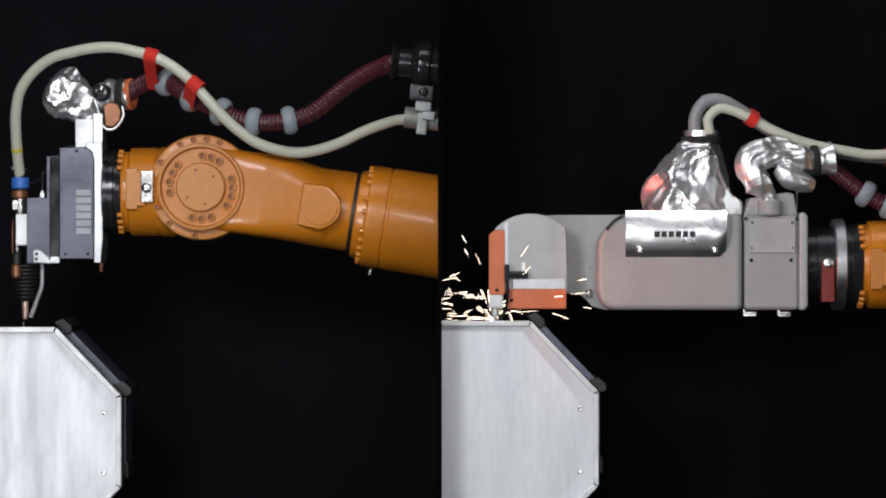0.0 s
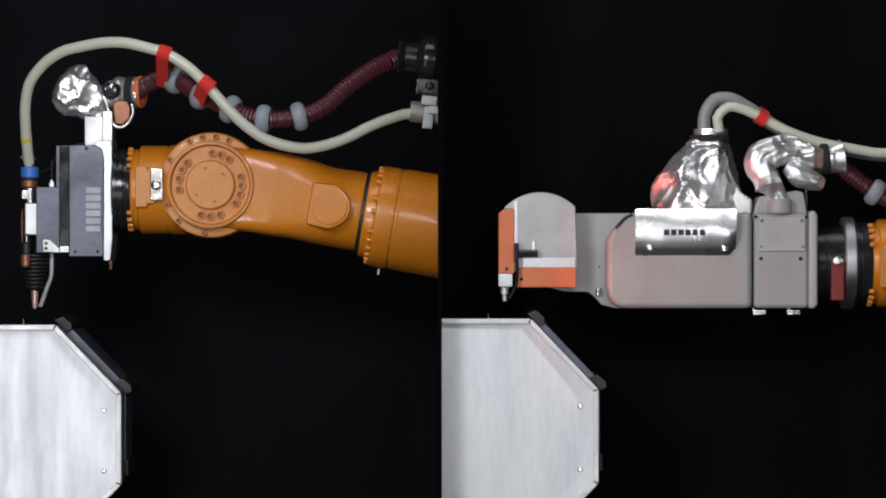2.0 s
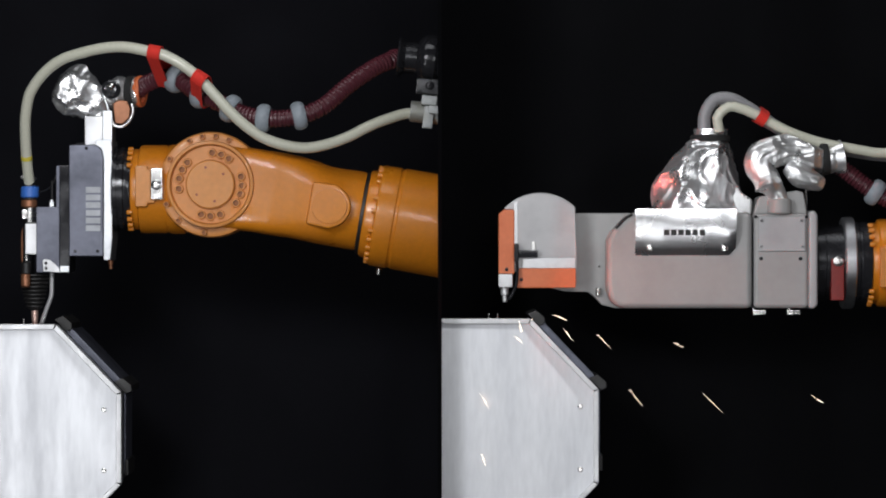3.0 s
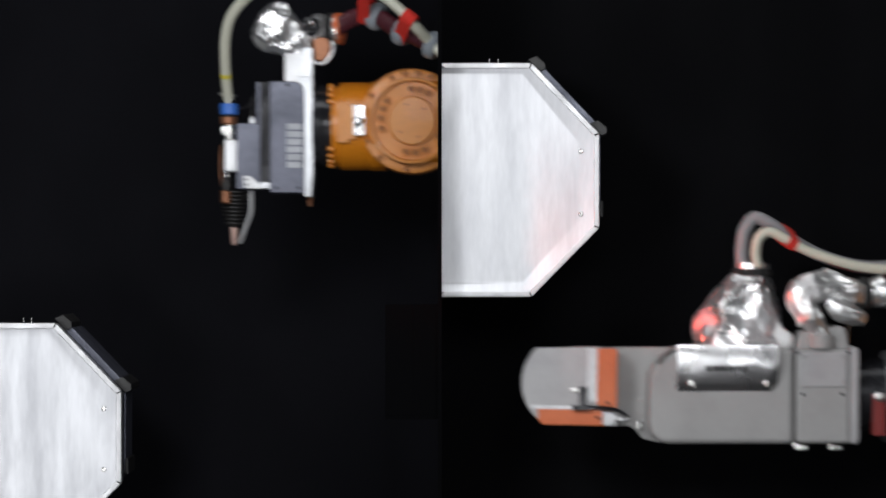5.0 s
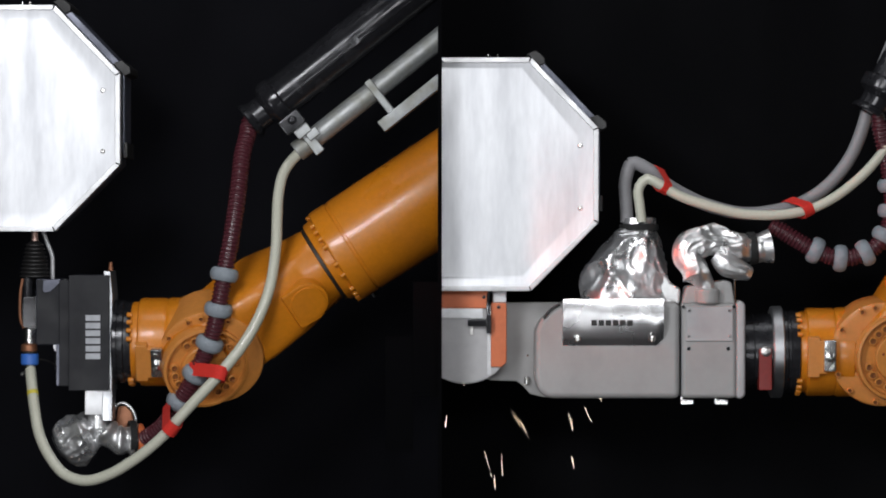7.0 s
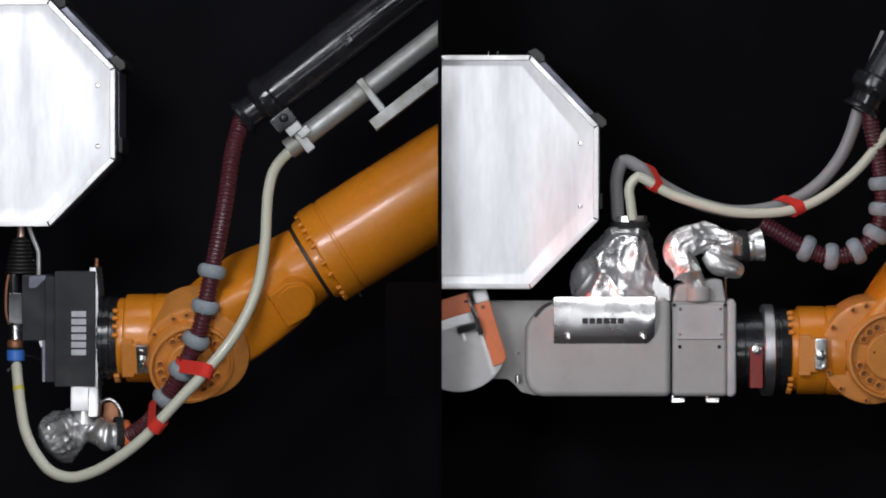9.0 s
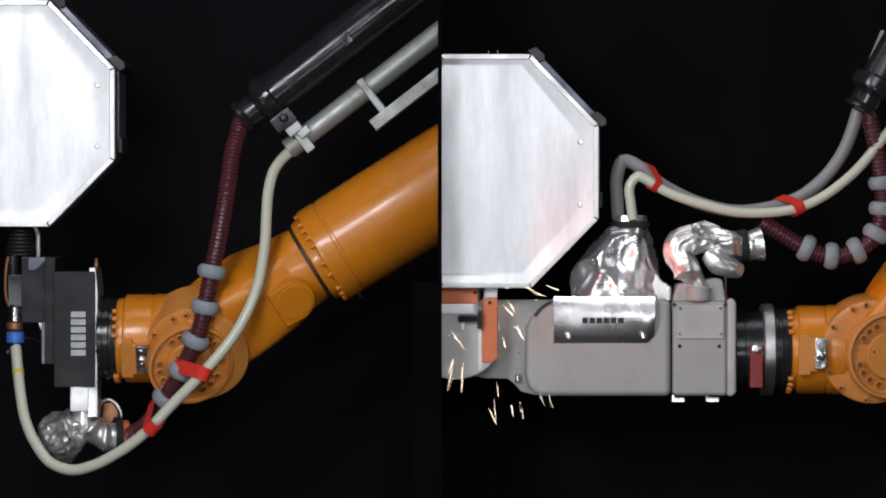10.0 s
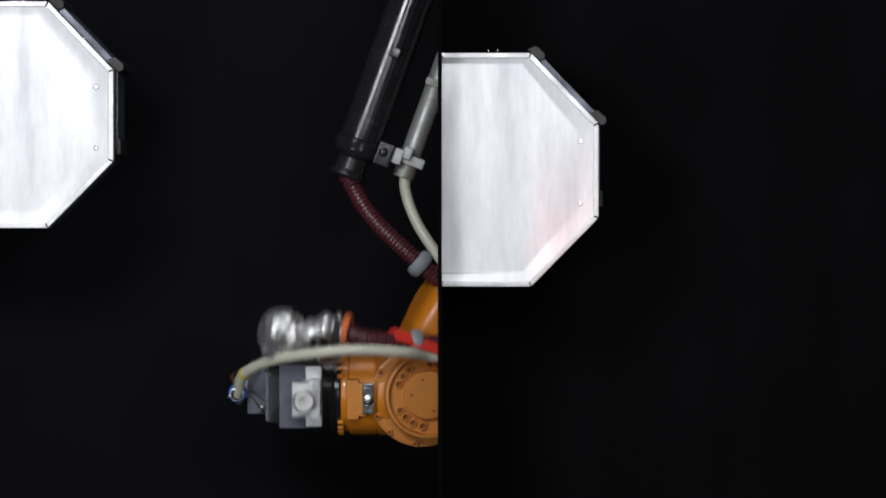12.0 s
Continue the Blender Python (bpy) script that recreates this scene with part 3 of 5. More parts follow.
def robot_arm(unit, label, at):
    """Wrist and forearm of an orange industrial robot; origin at the wrist centre, tool side to -x."""
    pen = Pen(0, 0, unit)
    root = thing("robot_arm", at, label, "robot arm", "orange robots")
    # wrist: body of revolution with the yoke ring and a clip
    bm = bmesh.new()
    lathe(bm, pen.p(-146, 0), (1, 0, 0), [(0, 0), (62, 0), (70, 2), (72, 5), (72, 14), (78, 17), (79, 24), (79, 62), (77, 66), (80, 72), (80, 96), (60, 110), (0, 110)], 64, unit)
    wrist = part("wrist", bm, ORANGE, root)
    bm = bmesh.new()
    lathe(bm, pen.p(0, -7, 26), (0, -1, 0), [(0, 0), (80, 0), (92, 8), (94, 16), (94, 90), (92, 96), (84, 99), (0, 99)], 72, unit)
    part("yoke", bm, ORANGE_WORN, wrist)
    bm = bmesh.new()
    prism(bm, pen, [(-133, -40), (-112, -40), (-112, -34), (-99, -34), (-99, 26), (-112, 26), (-112, 32), (-133, 32)], -84, -66, 2)
    part("clip_base", bm, ORANGE_WORN, wrist)
    bm = bmesh.new()
    box(bm, pen, -106, -36, -84, 20, -92, -78, 2.5)
    lathe(bm, pen.p(-95, -6, -92), (0, -1, 0), [(9, 0), (9, 4), (6, 6), (2, 6), (2, 4), (0, 4)], 18, unit)
    lathe(bm, pen.p(-94, 10, -92), (0, -1, 0), [(7, 0), (7, 2), (4, 2), (0, 1)], 16, unit)
    lathe(bm, pen.p(-97, -24, -92), (0, -1, 0), [(5, 0), (5, 3), (0, 3)], 14, unit)
    part("steel_clip", bm, STEEL, wrist, "bright steel clip")
    ring_bolts(wrist, pen, [pen.p(-144, 75 * math.sin(a), -75 * math.cos(a)) for a in [radians(k) for k in (-70, -58, -46, -34, 34, 46, 58, 70, 150, 180, 210)]], (-1, 0, 0), 4.5, ORANGE)
    ring_bolts(wrist, pen, [pen.p(86 * math.cos(radians(k)), -7 - 86 * math.sin(radians(k)), -73) for k in (68, 84, 100, 116, 148, 176, 204, 228, 262)], (0, -1, 0), 5.5, ORANGE_WORN)
    # forearm in its own frame: x along the arm, z up, disc at the origin
    bm = bmesh.new()
    arc = [(75 * math.cos(radians(a)), -75 * math.sin(radians(a))) for a in range(95, 262, 8)]
    cheek = [(40, -70), (20, -75)] + arc + [(20, 75), (40, 68)]
    prism(bm, pen, cheek, -84, -44, 7, 3)
    loft(bm, pen, [(14, -75, 74, 84, 10.0, 0.2), (50, -76.5, 73, 86, 8.0, 0.25), (80, -77, 71, 90, 7.0, 0.4), (112, -78, 71, 93, 6.0, 0.5), (150, -77, 70, 92, 5.0, 0.65), (180, -73, 71, 88, 4.0, 0.75),
                   (205, -69, 72, 83, 3.2, 0.85), (232, -69, 72, 75, 2.4, 0.95), (262, -70, 72, 72, 2.0, 1.0), (271, -68, 70, 70, 2.0, 1.0)], 56)
    forearm = part("forearm", bm, ORANGE, root)
    bm = bmesh.new()
    lathe(bm, pen.p(0, 0, -82), (0, -1, 0), [(77, -6), (77, 11), (76, 14), (71.5, 15), (70, 13), (68.5, 3.5), (44, 3.5), (43, 13), (41, 15), (0, 15)], 72, unit)
    part("joint_cover", bm, ORANGE_WORN, forearm)
    ring_bolts(forearm, pen, [pen.p(56 * math.cos(radians(k)), -56 * math.sin(radians(k)), -86) for k in
                              (96, 80, 64, 24, 8, -8, -26, -62, -80, -97, 146, 162, 179, 198)], (0, -1, 0), 8.0, ORANGE_WORN)
    for x, y in ((-13, -28), (20, -22), (-20, 22), (13, 28)):
        bm = bmesh.new()
        lathe(bm, pen.p(x, y, -97), (0, -1, 0), [(2.2, -1), (2.2, 0.6), (0, 0.6)], 10, unit)
        part("cover_screw", bm, RED_PAINT, forearm)
    bm = bmesh.new()
    prism(bm, pen, [(178, -36), (220, -38)] + [(214 + 38 * math.cos(radians(a)), 2 - 38 * math.sin(radians(a))) for a in range(60, -70, -12)] + [(220, 42), (178, 40)], -95, -56, 5)
    part("cover_boss", bm, ORANGE, forearm)
    bm = bmesh.new()
    lathe(bm, pen.p(214, 2, -95), (0, -1, 0), [(33, -2), (33, 0), (31.5, 0.2), (31, 2.5), (0, 3)], 48, unit)
    part("access_cover", bm, ORANGE, forearm)
    bm = bmesh.new()
    lathe(bm, pen.p(272, 4), (1, 0, 0), [(66, -4), (74, -2), (74, 3), (66, 5)], 56, unit)
    part("joint_seal", bm, BLACK_RUBBER, forearm, "black joint seal")
    bm = bmesh.new()
    lathe(bm, pen.p(276, 3), (1, 0, 0), [(60, -2), (76, 0), (78, 3), (80, 18), (89, 20), (91, 24), (91, 52), (89, 54), (89, 58), (91, 60), (94, 300), (88, 420), (0, 420)], 64, unit)
    part("upper_tube", bm, ORANGE, forearm)
    ring_bolts(forearm, pen, [pen.p(294, 3 + 85 * math.sin(radians(k)), -85 * math.cos(radians(k))) for k in (-80, -68, -56, -44, -20, -4, 20, 32, 44, 56, 68, 80, 130, 180, 230)], (-1, 0, 0), 4.8, ORANGE)
    bm = bmesh.new()
    rod(bm, pen, (318, 96, -10), (318, 108, -10), 6, 14)
    part("drain_plug", bm, STEEL, forearm, "bright steel plug")
    return root, wrist, forearm


rear_robot, rear_wrist, rear_forearm = robot_arm(GB, "orange industrial robot arm with bolted wrist joint", place(374, 335, UB, BACK_Y))
MOVES.append((rear_robot, rows_of(REAR, rear_root)))
MOVES.append((rear_wrist, rows_of(REAR, lambda t: pose(0, 0, 0, mix_rows(REAR, t)[3]))))
MOVES.append((rear_forearm, rows_of(REAR, rear_forearm_pose)))
front_robot, front_wrist, front_forearm = robot_arm(GF, "orange industrial robot arm carrying grey welding gun", place(1691, 466, UF, 0))
MOVES.append((front_robot, rows_of(FRONT, front_root)))
FRONT_ARM = Matrix.Translation((14 * UF, 0, 2 * UF)) @ pose(0, 0, 0, 0, -52) @ pose(0, 0, 0, 10)
front_wrist.matrix_basis = pose(0, 0, 0, 8)
front_forearm.matrix_basis = FRONT_ARM

# ---------------------------------------------------------------- rear stud welding gun


def rear_gun():
    pen = Pen(374, 335, GB)
    root = thing("stud_welding_gun", place(374, 335, UB, BACK_Y), "slate grey stud welding gun with aluminium back plate", "welding gun")
    bm = bmesh.new()
    prism(bm, pen, [(121, 257), (165, 257), (174, 260), (180, 268), (182, 280), (182, 455), (121, 455)], -58, 58, 2.5)
    housing = part("housing", bm, SLATE, root)
    bm = bmesh.new()
    prism(bm, pen, [(168, 248), (197, 248), (198, 420), (194, 462), (182, 462), (182, 282), (178, 264), (168, 258)], -54, 54, 2)
    part("back_plate", bm, ALU, root, "bright machined aluminium plate")
    for dd, y0 in ((-58.6, 332), (62, 306)):
        for k in range(6):
            bm = bmesh.new()
            box(bm, pen, 151, y0 + 13.6 * k, 177, y0 + 13.6 * k + 10.2, dd, dd + 0.7, 0)
            part("print_bar", bm, WHITE_PRINT, housing, "pale grey printed bar")
    for x, y in ((152, 263), (132, 446), (172, 446)):
        bm = bmesh.new()
        lathe(bm, pen.p(x, y, -58), (0, -1, 0), [(3, -1), (3, 1), (1.4, 1.4), (0, 0.4)], 12, GB)
        part("screw", bm, BLACK_SATIN, housing)
    # Added panel that makes the far side darker than the near one.
    bm = bmesh.new()
    box(bm, pen, 121, 250, 193, 455, 56, 62, 1.5)
    part("far_panel", bm, FAR_DARK, root, "black panel on the far side")
    # flange
    bm = bmesh.new()
    lathe(bm, pen.p(196, 335), (1, 0, 0), [(0, 0), (70, 0), (76, 3), (76, 9), (73, 10), (73, 13), (76, 14), (76, 20), (72, 22), (72, 30), (70, 34), (0, 34)], 64, GB)
    part("flange", bm, BLACK_SATIN, root, "black turned flange")
    # mast for the supply
    bm = bmesh.new()
    box(bm, pen, 146, 205, 188, 257, -30, 30, 2)
    part("supply_block", bm, ALU_EDGE, root, "milled aluminium block")
    bm = bmesh.new()
    box(bm, pen, 178, 195, 196, 256, -34, 34, 2)
    part("supply_plate", bm, ALU, root)
    bm = bmesh.new()
    rod(bm, pen, (190, 462, 0), (190, 470, 0), 4.5, 12)
    rod(bm, pen, (190, 470, 0), (190, 478, 0), 3.2, 12)
    part("lower_nipple", bm, BROWN, root, "brass nipple")
    bm = bmesh.new()
    rod(bm, pen, (168, 178, 0), (168, 208, 0), 20, 24)
    part("supply_socket", bm, FOIL_DULL, root)
    # foil cover
    line = smooth_line([pen.p(*q) for q in ((172, 196, -6), (164, 182, -8), (154, 176, -10), (142, 170, -10), (127, 163, -8), (113, 156, -6), (101, 150, -4), (93, 146, -4))], 1.6 * GB)
    n = len(line)
    swell = [(0.0, 20), (0.15, 27), (0.35, 34), (0.6, 41), (0.8, 41), (0.92, 34), (1.0, 18)]
    bm = bmesh.new()
    foil(bm, line, [GB * mix_rows(swell, i / (n - 1))[0] for i in range(n)], GB, 3.0, 28, 11, 84, 0.9)
    bag = part("foil_cover", bm, FOIL, root, "crumpled silver foil cover", smooth=50)
    line = smooth_line([pen.p(*q) for q in ((178, 178, 4), (192, 164, 4), (206, 160, 2), (222, 160, 0), (238, 158, 0))], 2.2 * GB)
    bm = bmesh.new()
    pipe(bm, line, [GB * (25 + 3 * math.sin(i * 0.5)) for i in range(len(line))], 44, True, 0.3, 9.0)
    part("foil_cuff", bm, FOIL_DULL, bag, "silver foil cuff", smooth=75)
    bm = bmesh.new()
    lathe(bm, pen.p(222, 163, 0), (1, -0.25, 0), [(27, 0), (31, 0.5), (31.5, 9), (31, 12), (27, 12.5)], 36, GB)
    part("strap", bm, BLACK_STRAP, bag, "black webbing strap")
    bm = bmesh.new()
    lathe(bm, pen.p(236, 160, 0), (1, -0.25, 0), [(20, 0), (27, 1), (29, 8), (27, 12), (20, 12)], 36, GB)
    part("cuff_lining", bm, ORANGE_FLAT, bag, "orange cuff lining")
    bm = bmesh.new()
    lathe(bm, pen.p(193, 158, -26), (0.15, -1, 0.1), [(16, 0), (17, 4), (13, 6), (11, 4), (8, 3), (0, 3)], 30, GB)
    part("cable_gland", bm, BLACK_SATIN, bag)
    bm = bmesh.new()
    lathe(bm, pen.p(193, 152, -32), (0, -1, 0), [(6, 0), (5.5, 2.5), (3, 4.5), (0, 5)], 16, GB)
    part("gland_screw", bm, STEEL, bag)
    bm = bmesh.new()
    prism(bm, pen, [(196, 182), (208, 176), (222, 178), (228, 192), (226, 208), (214, 220), (200, 218)], -31, -24, 3)
    part("gland_lid", bm, BROWN, bag, "copper brown lid")
    bm = bmesh.new()
    pipe(bm, smooth_line([pen.p(*q) for q in ((184, 146, -28), (181, 166, -30), (186, 186, -30), (192, 206, -29), (199, 221, -28), (212, 224, -28), (225, 214, -28), (232, 198, -28), (230, 182, -28))], 2 * GB), 2.8 * GB, 10)
    part("foil_flap", bm, FOIL, bag, smooth=60)
    # carriage, which strokes along the gun
    bm = bmesh.new()
    box(bm, pen, 38, 360, 61, 416, -16, 16, 2)
    for y in (372, 404):
        lathe(bm, pen.p(52, y, -16), (0, -1, 0), [(3.4, -1), (3.4, 1.2), (1.6, 1.2), (1.4, -1), (0, -1)], 12, GB)
    carriage = part("carriage", bm, ALU_EDGE, root, "pale aluminium clamp block")
    # Added black panel: the clamp is darker on its far side.
    bm = bmesh.new()
    box(bm, pen, 34, 362, 60, 416, 15.5, 20, 1.5)
    part("far_clamp_panel", bm, BLACK_SATIN, carriage, "black panel on the far side of the clamp")
    bm = bmesh.new()
    box(bm, pen, 103, 257, 122, 447, -48, 48, 2)
    part("column", bm, BLACK_SATIN, carriage)
    bm = bmesh.new()
    box(bm, pen, 97, 258, 103, 332, -45, 44, 1)
    part("edge_strip", bm, SLATE, carriage)
    bm = bmesh.new()
    box(bm, pen, 61, 331, 103, 448, -42, 42, 2)
    part("slide_block", bm, SLATE, carriage)
    for dd in (-46, 43):
        bm = bmesh.new()
        prism(bm, pen, [(73, 427), (76, 424), (86, 425), (96, 434), (104, 442), (104, 448), (74, 446)], dd, dd + 3, 1)
        part("bracket", bm, ALU_EDGE if dd < 0 else SLATE, carriage, "pale kidney shaped bracket" if dd < 0 else "")
        for x, y in ((79, 431), (79, 440)):
            bm = bmesh.new()
            lathe(bm, pen.p(x, y, dd), (0, -1, 0), [(2.8, -1), (2.8, 1.2), (1.4, 1.2), (1.2, 0), (0, 0)], 10, GB)
            part("bracket_screw", bm, BLACK_SATIN, carriage)
    bm = bmesh.new()
    box(bm, pen, 104, 436, 121, 447.5, -52, -47, 1.5)
    lathe(bm, pen.p(113, 442, -52), (0, -1, 0), [(3, -1), (3, 1), (1.4, 1), (0, 0)], 10, GB)
    part("end_stop", bm, ALU, carriage, "bright end stop")
    bm = bmesh.new()
    prism(bm, pen, [(84, 331), (92, 331), (92, 322), (90, 322), (90, 318), (86, 318), (86, 322), (84, 322)], -36, -26, 0.8)
    part("lead_plug", bm, ALU, carriage)
    # Added panels that darken the far side of column and slide.
    for name, x0, y0, x1, y1, dd in (("far_column_panel", 103, 258, 121, 446, 48), ("far_slide_panel", 62, 332, 103, 447, 42)):
        bm = bmesh.new()
        box(bm, pen, x0, y0, x1, y1, dd - 2, dd + 2, 1.2)
        part(name, bm, FAR_DARK, carriage, "black panel on the far side")
    bm = bmesh.new()
    pipe(bm, smooth_line([pen.p(*q) for q in ((36, 360, 16), (30, 380, 18), (30, 420, 18), (34, 450, 14))], 3 * GB), 2.6 * GB, 10)
    part("copper_lead", bm, BROWN, carriage, "copper brown lead")
    bm = bmesh.new()
    lathe(bm, pen.p(45, 282), (0, 0, 1), [(10.5, 0), (12, 0.5), (12, 3.5), (10.5, 4)], 22, GB)
    rod(bm, pen, (33, 280, -3), (30, 275, -3), 2.6, 8)
    part("hose_clip", bm, STEEL, carriage, "steel hose clip")
    bm = bmesh.new()
    lathe(bm, pen.p(45, 294), (0, 0, 1), [(10, 0), (12, 1), (12, 6), (10, 8), (10, 14)], 24, GB)
    part("hose_nipple", bm, BLACK_SATIN, carriage)
    bm = bmesh.new()
    rod(bm, pen, (45, 294, 0), (45, 314, 0), 16, 28, 2)
    part("blue_collar", bm, BLUE, carriage, "blue plastic collar")
    bm = bmesh.new()
    rod(bm, pen, (45, 314, 0), (45, 318, 0), 13.5, 28, 1)
    part("rubber_seal", bm, BLACK_RUBBER, carriage)
    bm = bmesh.new()
    rod(bm, pen, (44, 318, 0), (44, 331, 0), 14.5, 28, 1.5)
    part("copper_band", bm, BROWN, carriage, "copper brown band")
    bm = bmesh.new()
    rod(bm, pen, (45, 331, 0), (45, 360, 0), 12.5, 28, 2)
    box(bm, pen, 32, 336, 42, 352, -15, -8, 1.5)
    part("upper_body", bm, STEEL, carriage)
    bm = bmesh.new()
    rod(bm, pen, (42, 360, 6), (42, 455, 6), 10, 24, 1)
    part("lower_body", bm, BLACK_SATIN, carriage)
    bm = bmesh.new()
    rod(bm, pen, (42, 416, -26), (42, 432, -26), 4, 14, 1)
    part("steel_stem", bm, STEEL, carriage)
    bm = bmesh.new()
    rod(bm, pen, (42, 428, -30), (42, 452, -30), 8.5, 22, 3)
    part("rubber_boot", bm, BLACK_RUBBER, carriage)
    bm = bmesh.new()
    rod(bm, pen, (41, 449, -30), (41, 474, -30), 8.5, 22, 3)
    part("copper_sleeve", bm, BROWN, carriage, "copper brown sleeve")
    bm = bmesh.new()
    prof = [(10, 0)]
    for k in range(9):
        r = 25 - 11 * (k / 8) ** 1.3
        prof += [(r + 2.5, k * 7 + 1.6), (r + 2.5, k * 7 + 3.4), (r - 3, k * 7 + 6.4)]
    prof += [(8, 66)]
    lathe(bm, pen.p(54, 450), (0, 0, -1), prof, 36, GB)
    part("bellows", bm, BLACK_RUBBER, carriage, "black rubber bellows")
    bm = bmesh.new()
    lathe(bm, pen.p(54, 515), (0, 0, -1), [(0, 0), (6.5, 0), (6, 14), (4.5, 30), (3, 33), (0, 33)], 20, GB)
    part("nozzle", bm, COPPER, carriage, "copper welding nozzle")
    bm = bmesh.new()
    pipe(bm, smooth_line([pen.p(*q) for q in ((85, 446, -8), (85, 470, -8), (84, 490, -8), (76, 512, -6), (66, 540, -3), (63, 545, -2))], 3 * GB), 4.0 * GB, 10)
    part("feed_tube", bm, ALU_EDGE, carriage, "bent steel stud feed tube")
    bm = bmesh.new()
    pipe(bm, smooth_line([pen.p(*q) for q in ((60, 304, 0), (72, 302, -10), (84, 296, -24), (92, 286, -32), (95, 276, -34))], 3 * GB), 1.5 * GB, 8)
    rod(bm, pen, (88, 284, -31), (88, 322, -31), 1.8, 8)
    part("sensor_lead", bm, BLACK_RUBBER, carriage)
    return root, carriage, bag


rear_stud_gun, rear_carriage, rear_bag = rear_gun()
MOVES.append((rear_stud_gun, rows_of(REAR, rear_gun_pose)))
MOVES.append((rear_bag, rows_of(LAG, lambda t: pose(0, 0, 0, mix_rows(LAG, t)[0]))))
MOVES.append((rear_carriage, rows_of(REAR_STROKE, lambda t: pose(0, 0, -mix_rows(REAR_STROKE, t)[0] * GB))))

# ---------------------------------------------------------------- rear hose carrier


def hose_carrier():
    """Black conduit pipe and aluminium tube; drawn along x from the clamp bolt, z up."""
    pen = Pen(0, 0, UB)
    root = thing("hose_carrier", carrier_pose(0).translation, "black conduit pipe and aluminium tube clamped together", "hose carrier")
    bm = bmesh.new()
    lathe(bm, pen.p(-4, -45, 20), (1, 0, 0), [(20, 0), (36, 0), (38, 2), (38, 620), (20, 620)], 48, UB)
    pipe_part = part("conduit_pipe", bm, BLACK_SATIN, root)
    for a in (200, 250, 300):
        bm = bmesh.new()
        c, s = math.cos(radians(a)), math.sin(radians(a))
        rod(bm, pen, (6, -45 - 38 * s * 0.95, 20 + 38 * c), (600, -45 - 38 * s * 0.95, 20 + 38 * c), 2.4, 8)
        part("pipe_rib", bm, BLACK_SATIN, pipe_part)
    bm = bmesh.new()
    box(bm, pen, 160, -50, 178, -30, -22, -14, 2)
    part("pipe_catch", bm, BLACK_SATIN, pipe_part)
    bm = bmesh.new()
    lathe(bm, pen.p(-64, -45, 20), (1, 0, 0), [(18, 0), (34, 0), (36, 3), (33, 8), (28, 14), (28, 34), (36, 40), (41, 44), (44, 50), (44, 66), (41, 70), (34, 72)], 48, UB)
    part("pipe_clamp", bm, BLACK_SATIN, root, "black plastic pipe clamp")
    bm = bmesh.new()
    prism(bm, pen, [(-26, -10), (16, -10), (16, 18), (-26, 18)], -32, -8, 3)
    lathe(bm, pen.p(-2, 2, -32), (0, -1, 0), [(8, 0), (8, 2), (5, 4), (2, 4), (0, 2)], 18, UB)
    part("bolt_plate", bm, BLACK_SATIN, root)
    bm = bmesh.new()
    lathe(bm, pen.p(-32, 48, 20), (1, 0, 0), [(12, 0), (18, 0.5), (18.5, 2), (18.5, 560), (12, 560)], 36, UB)
    part("aluminium_tube", bm, TUBE_ALU, root, "bare aluminium tube")
    bm = bmesh.new()
    box(bm, pen, -14, 18, 14, 36, -20, 40, 2)
    box(bm, pen, -8, 30, 10, 76, -6, 0, 2)
    box(bm, pen, 0, 34, 22, 50, -16, -4, 2)
    part("tube_bracket", bm, TUBE_ALU, root, "pale aluminium bracket")
    bm = bmesh.new()
    box(bm, pen, 136, 28, 150, 106, -4, 3, 3)
    for y in (36, 66):
        lathe(bm, pen.p(143, y, -4), (0, -1, 0), [(4, 0), (4, 1.5), (1.5, 1.5), (0, 0.5)], 12, UB)
    part("tube_strap", bm, TUBE_ALU, root)
    bm = bmesh.new()
    prism(bm, pen, [(112, 96), (520, 96), (520, 118), (112, 118)], -6, 44, 2)
    part("rail", bm, TUBE_ALU, root, "grey aluminium rail")
    return root


carrier = hose_carrier()
MOVES.append((carrier, rows_of(CARRIER, carrier_pose)))

# ---------------------------------------------------------------- front welding gun


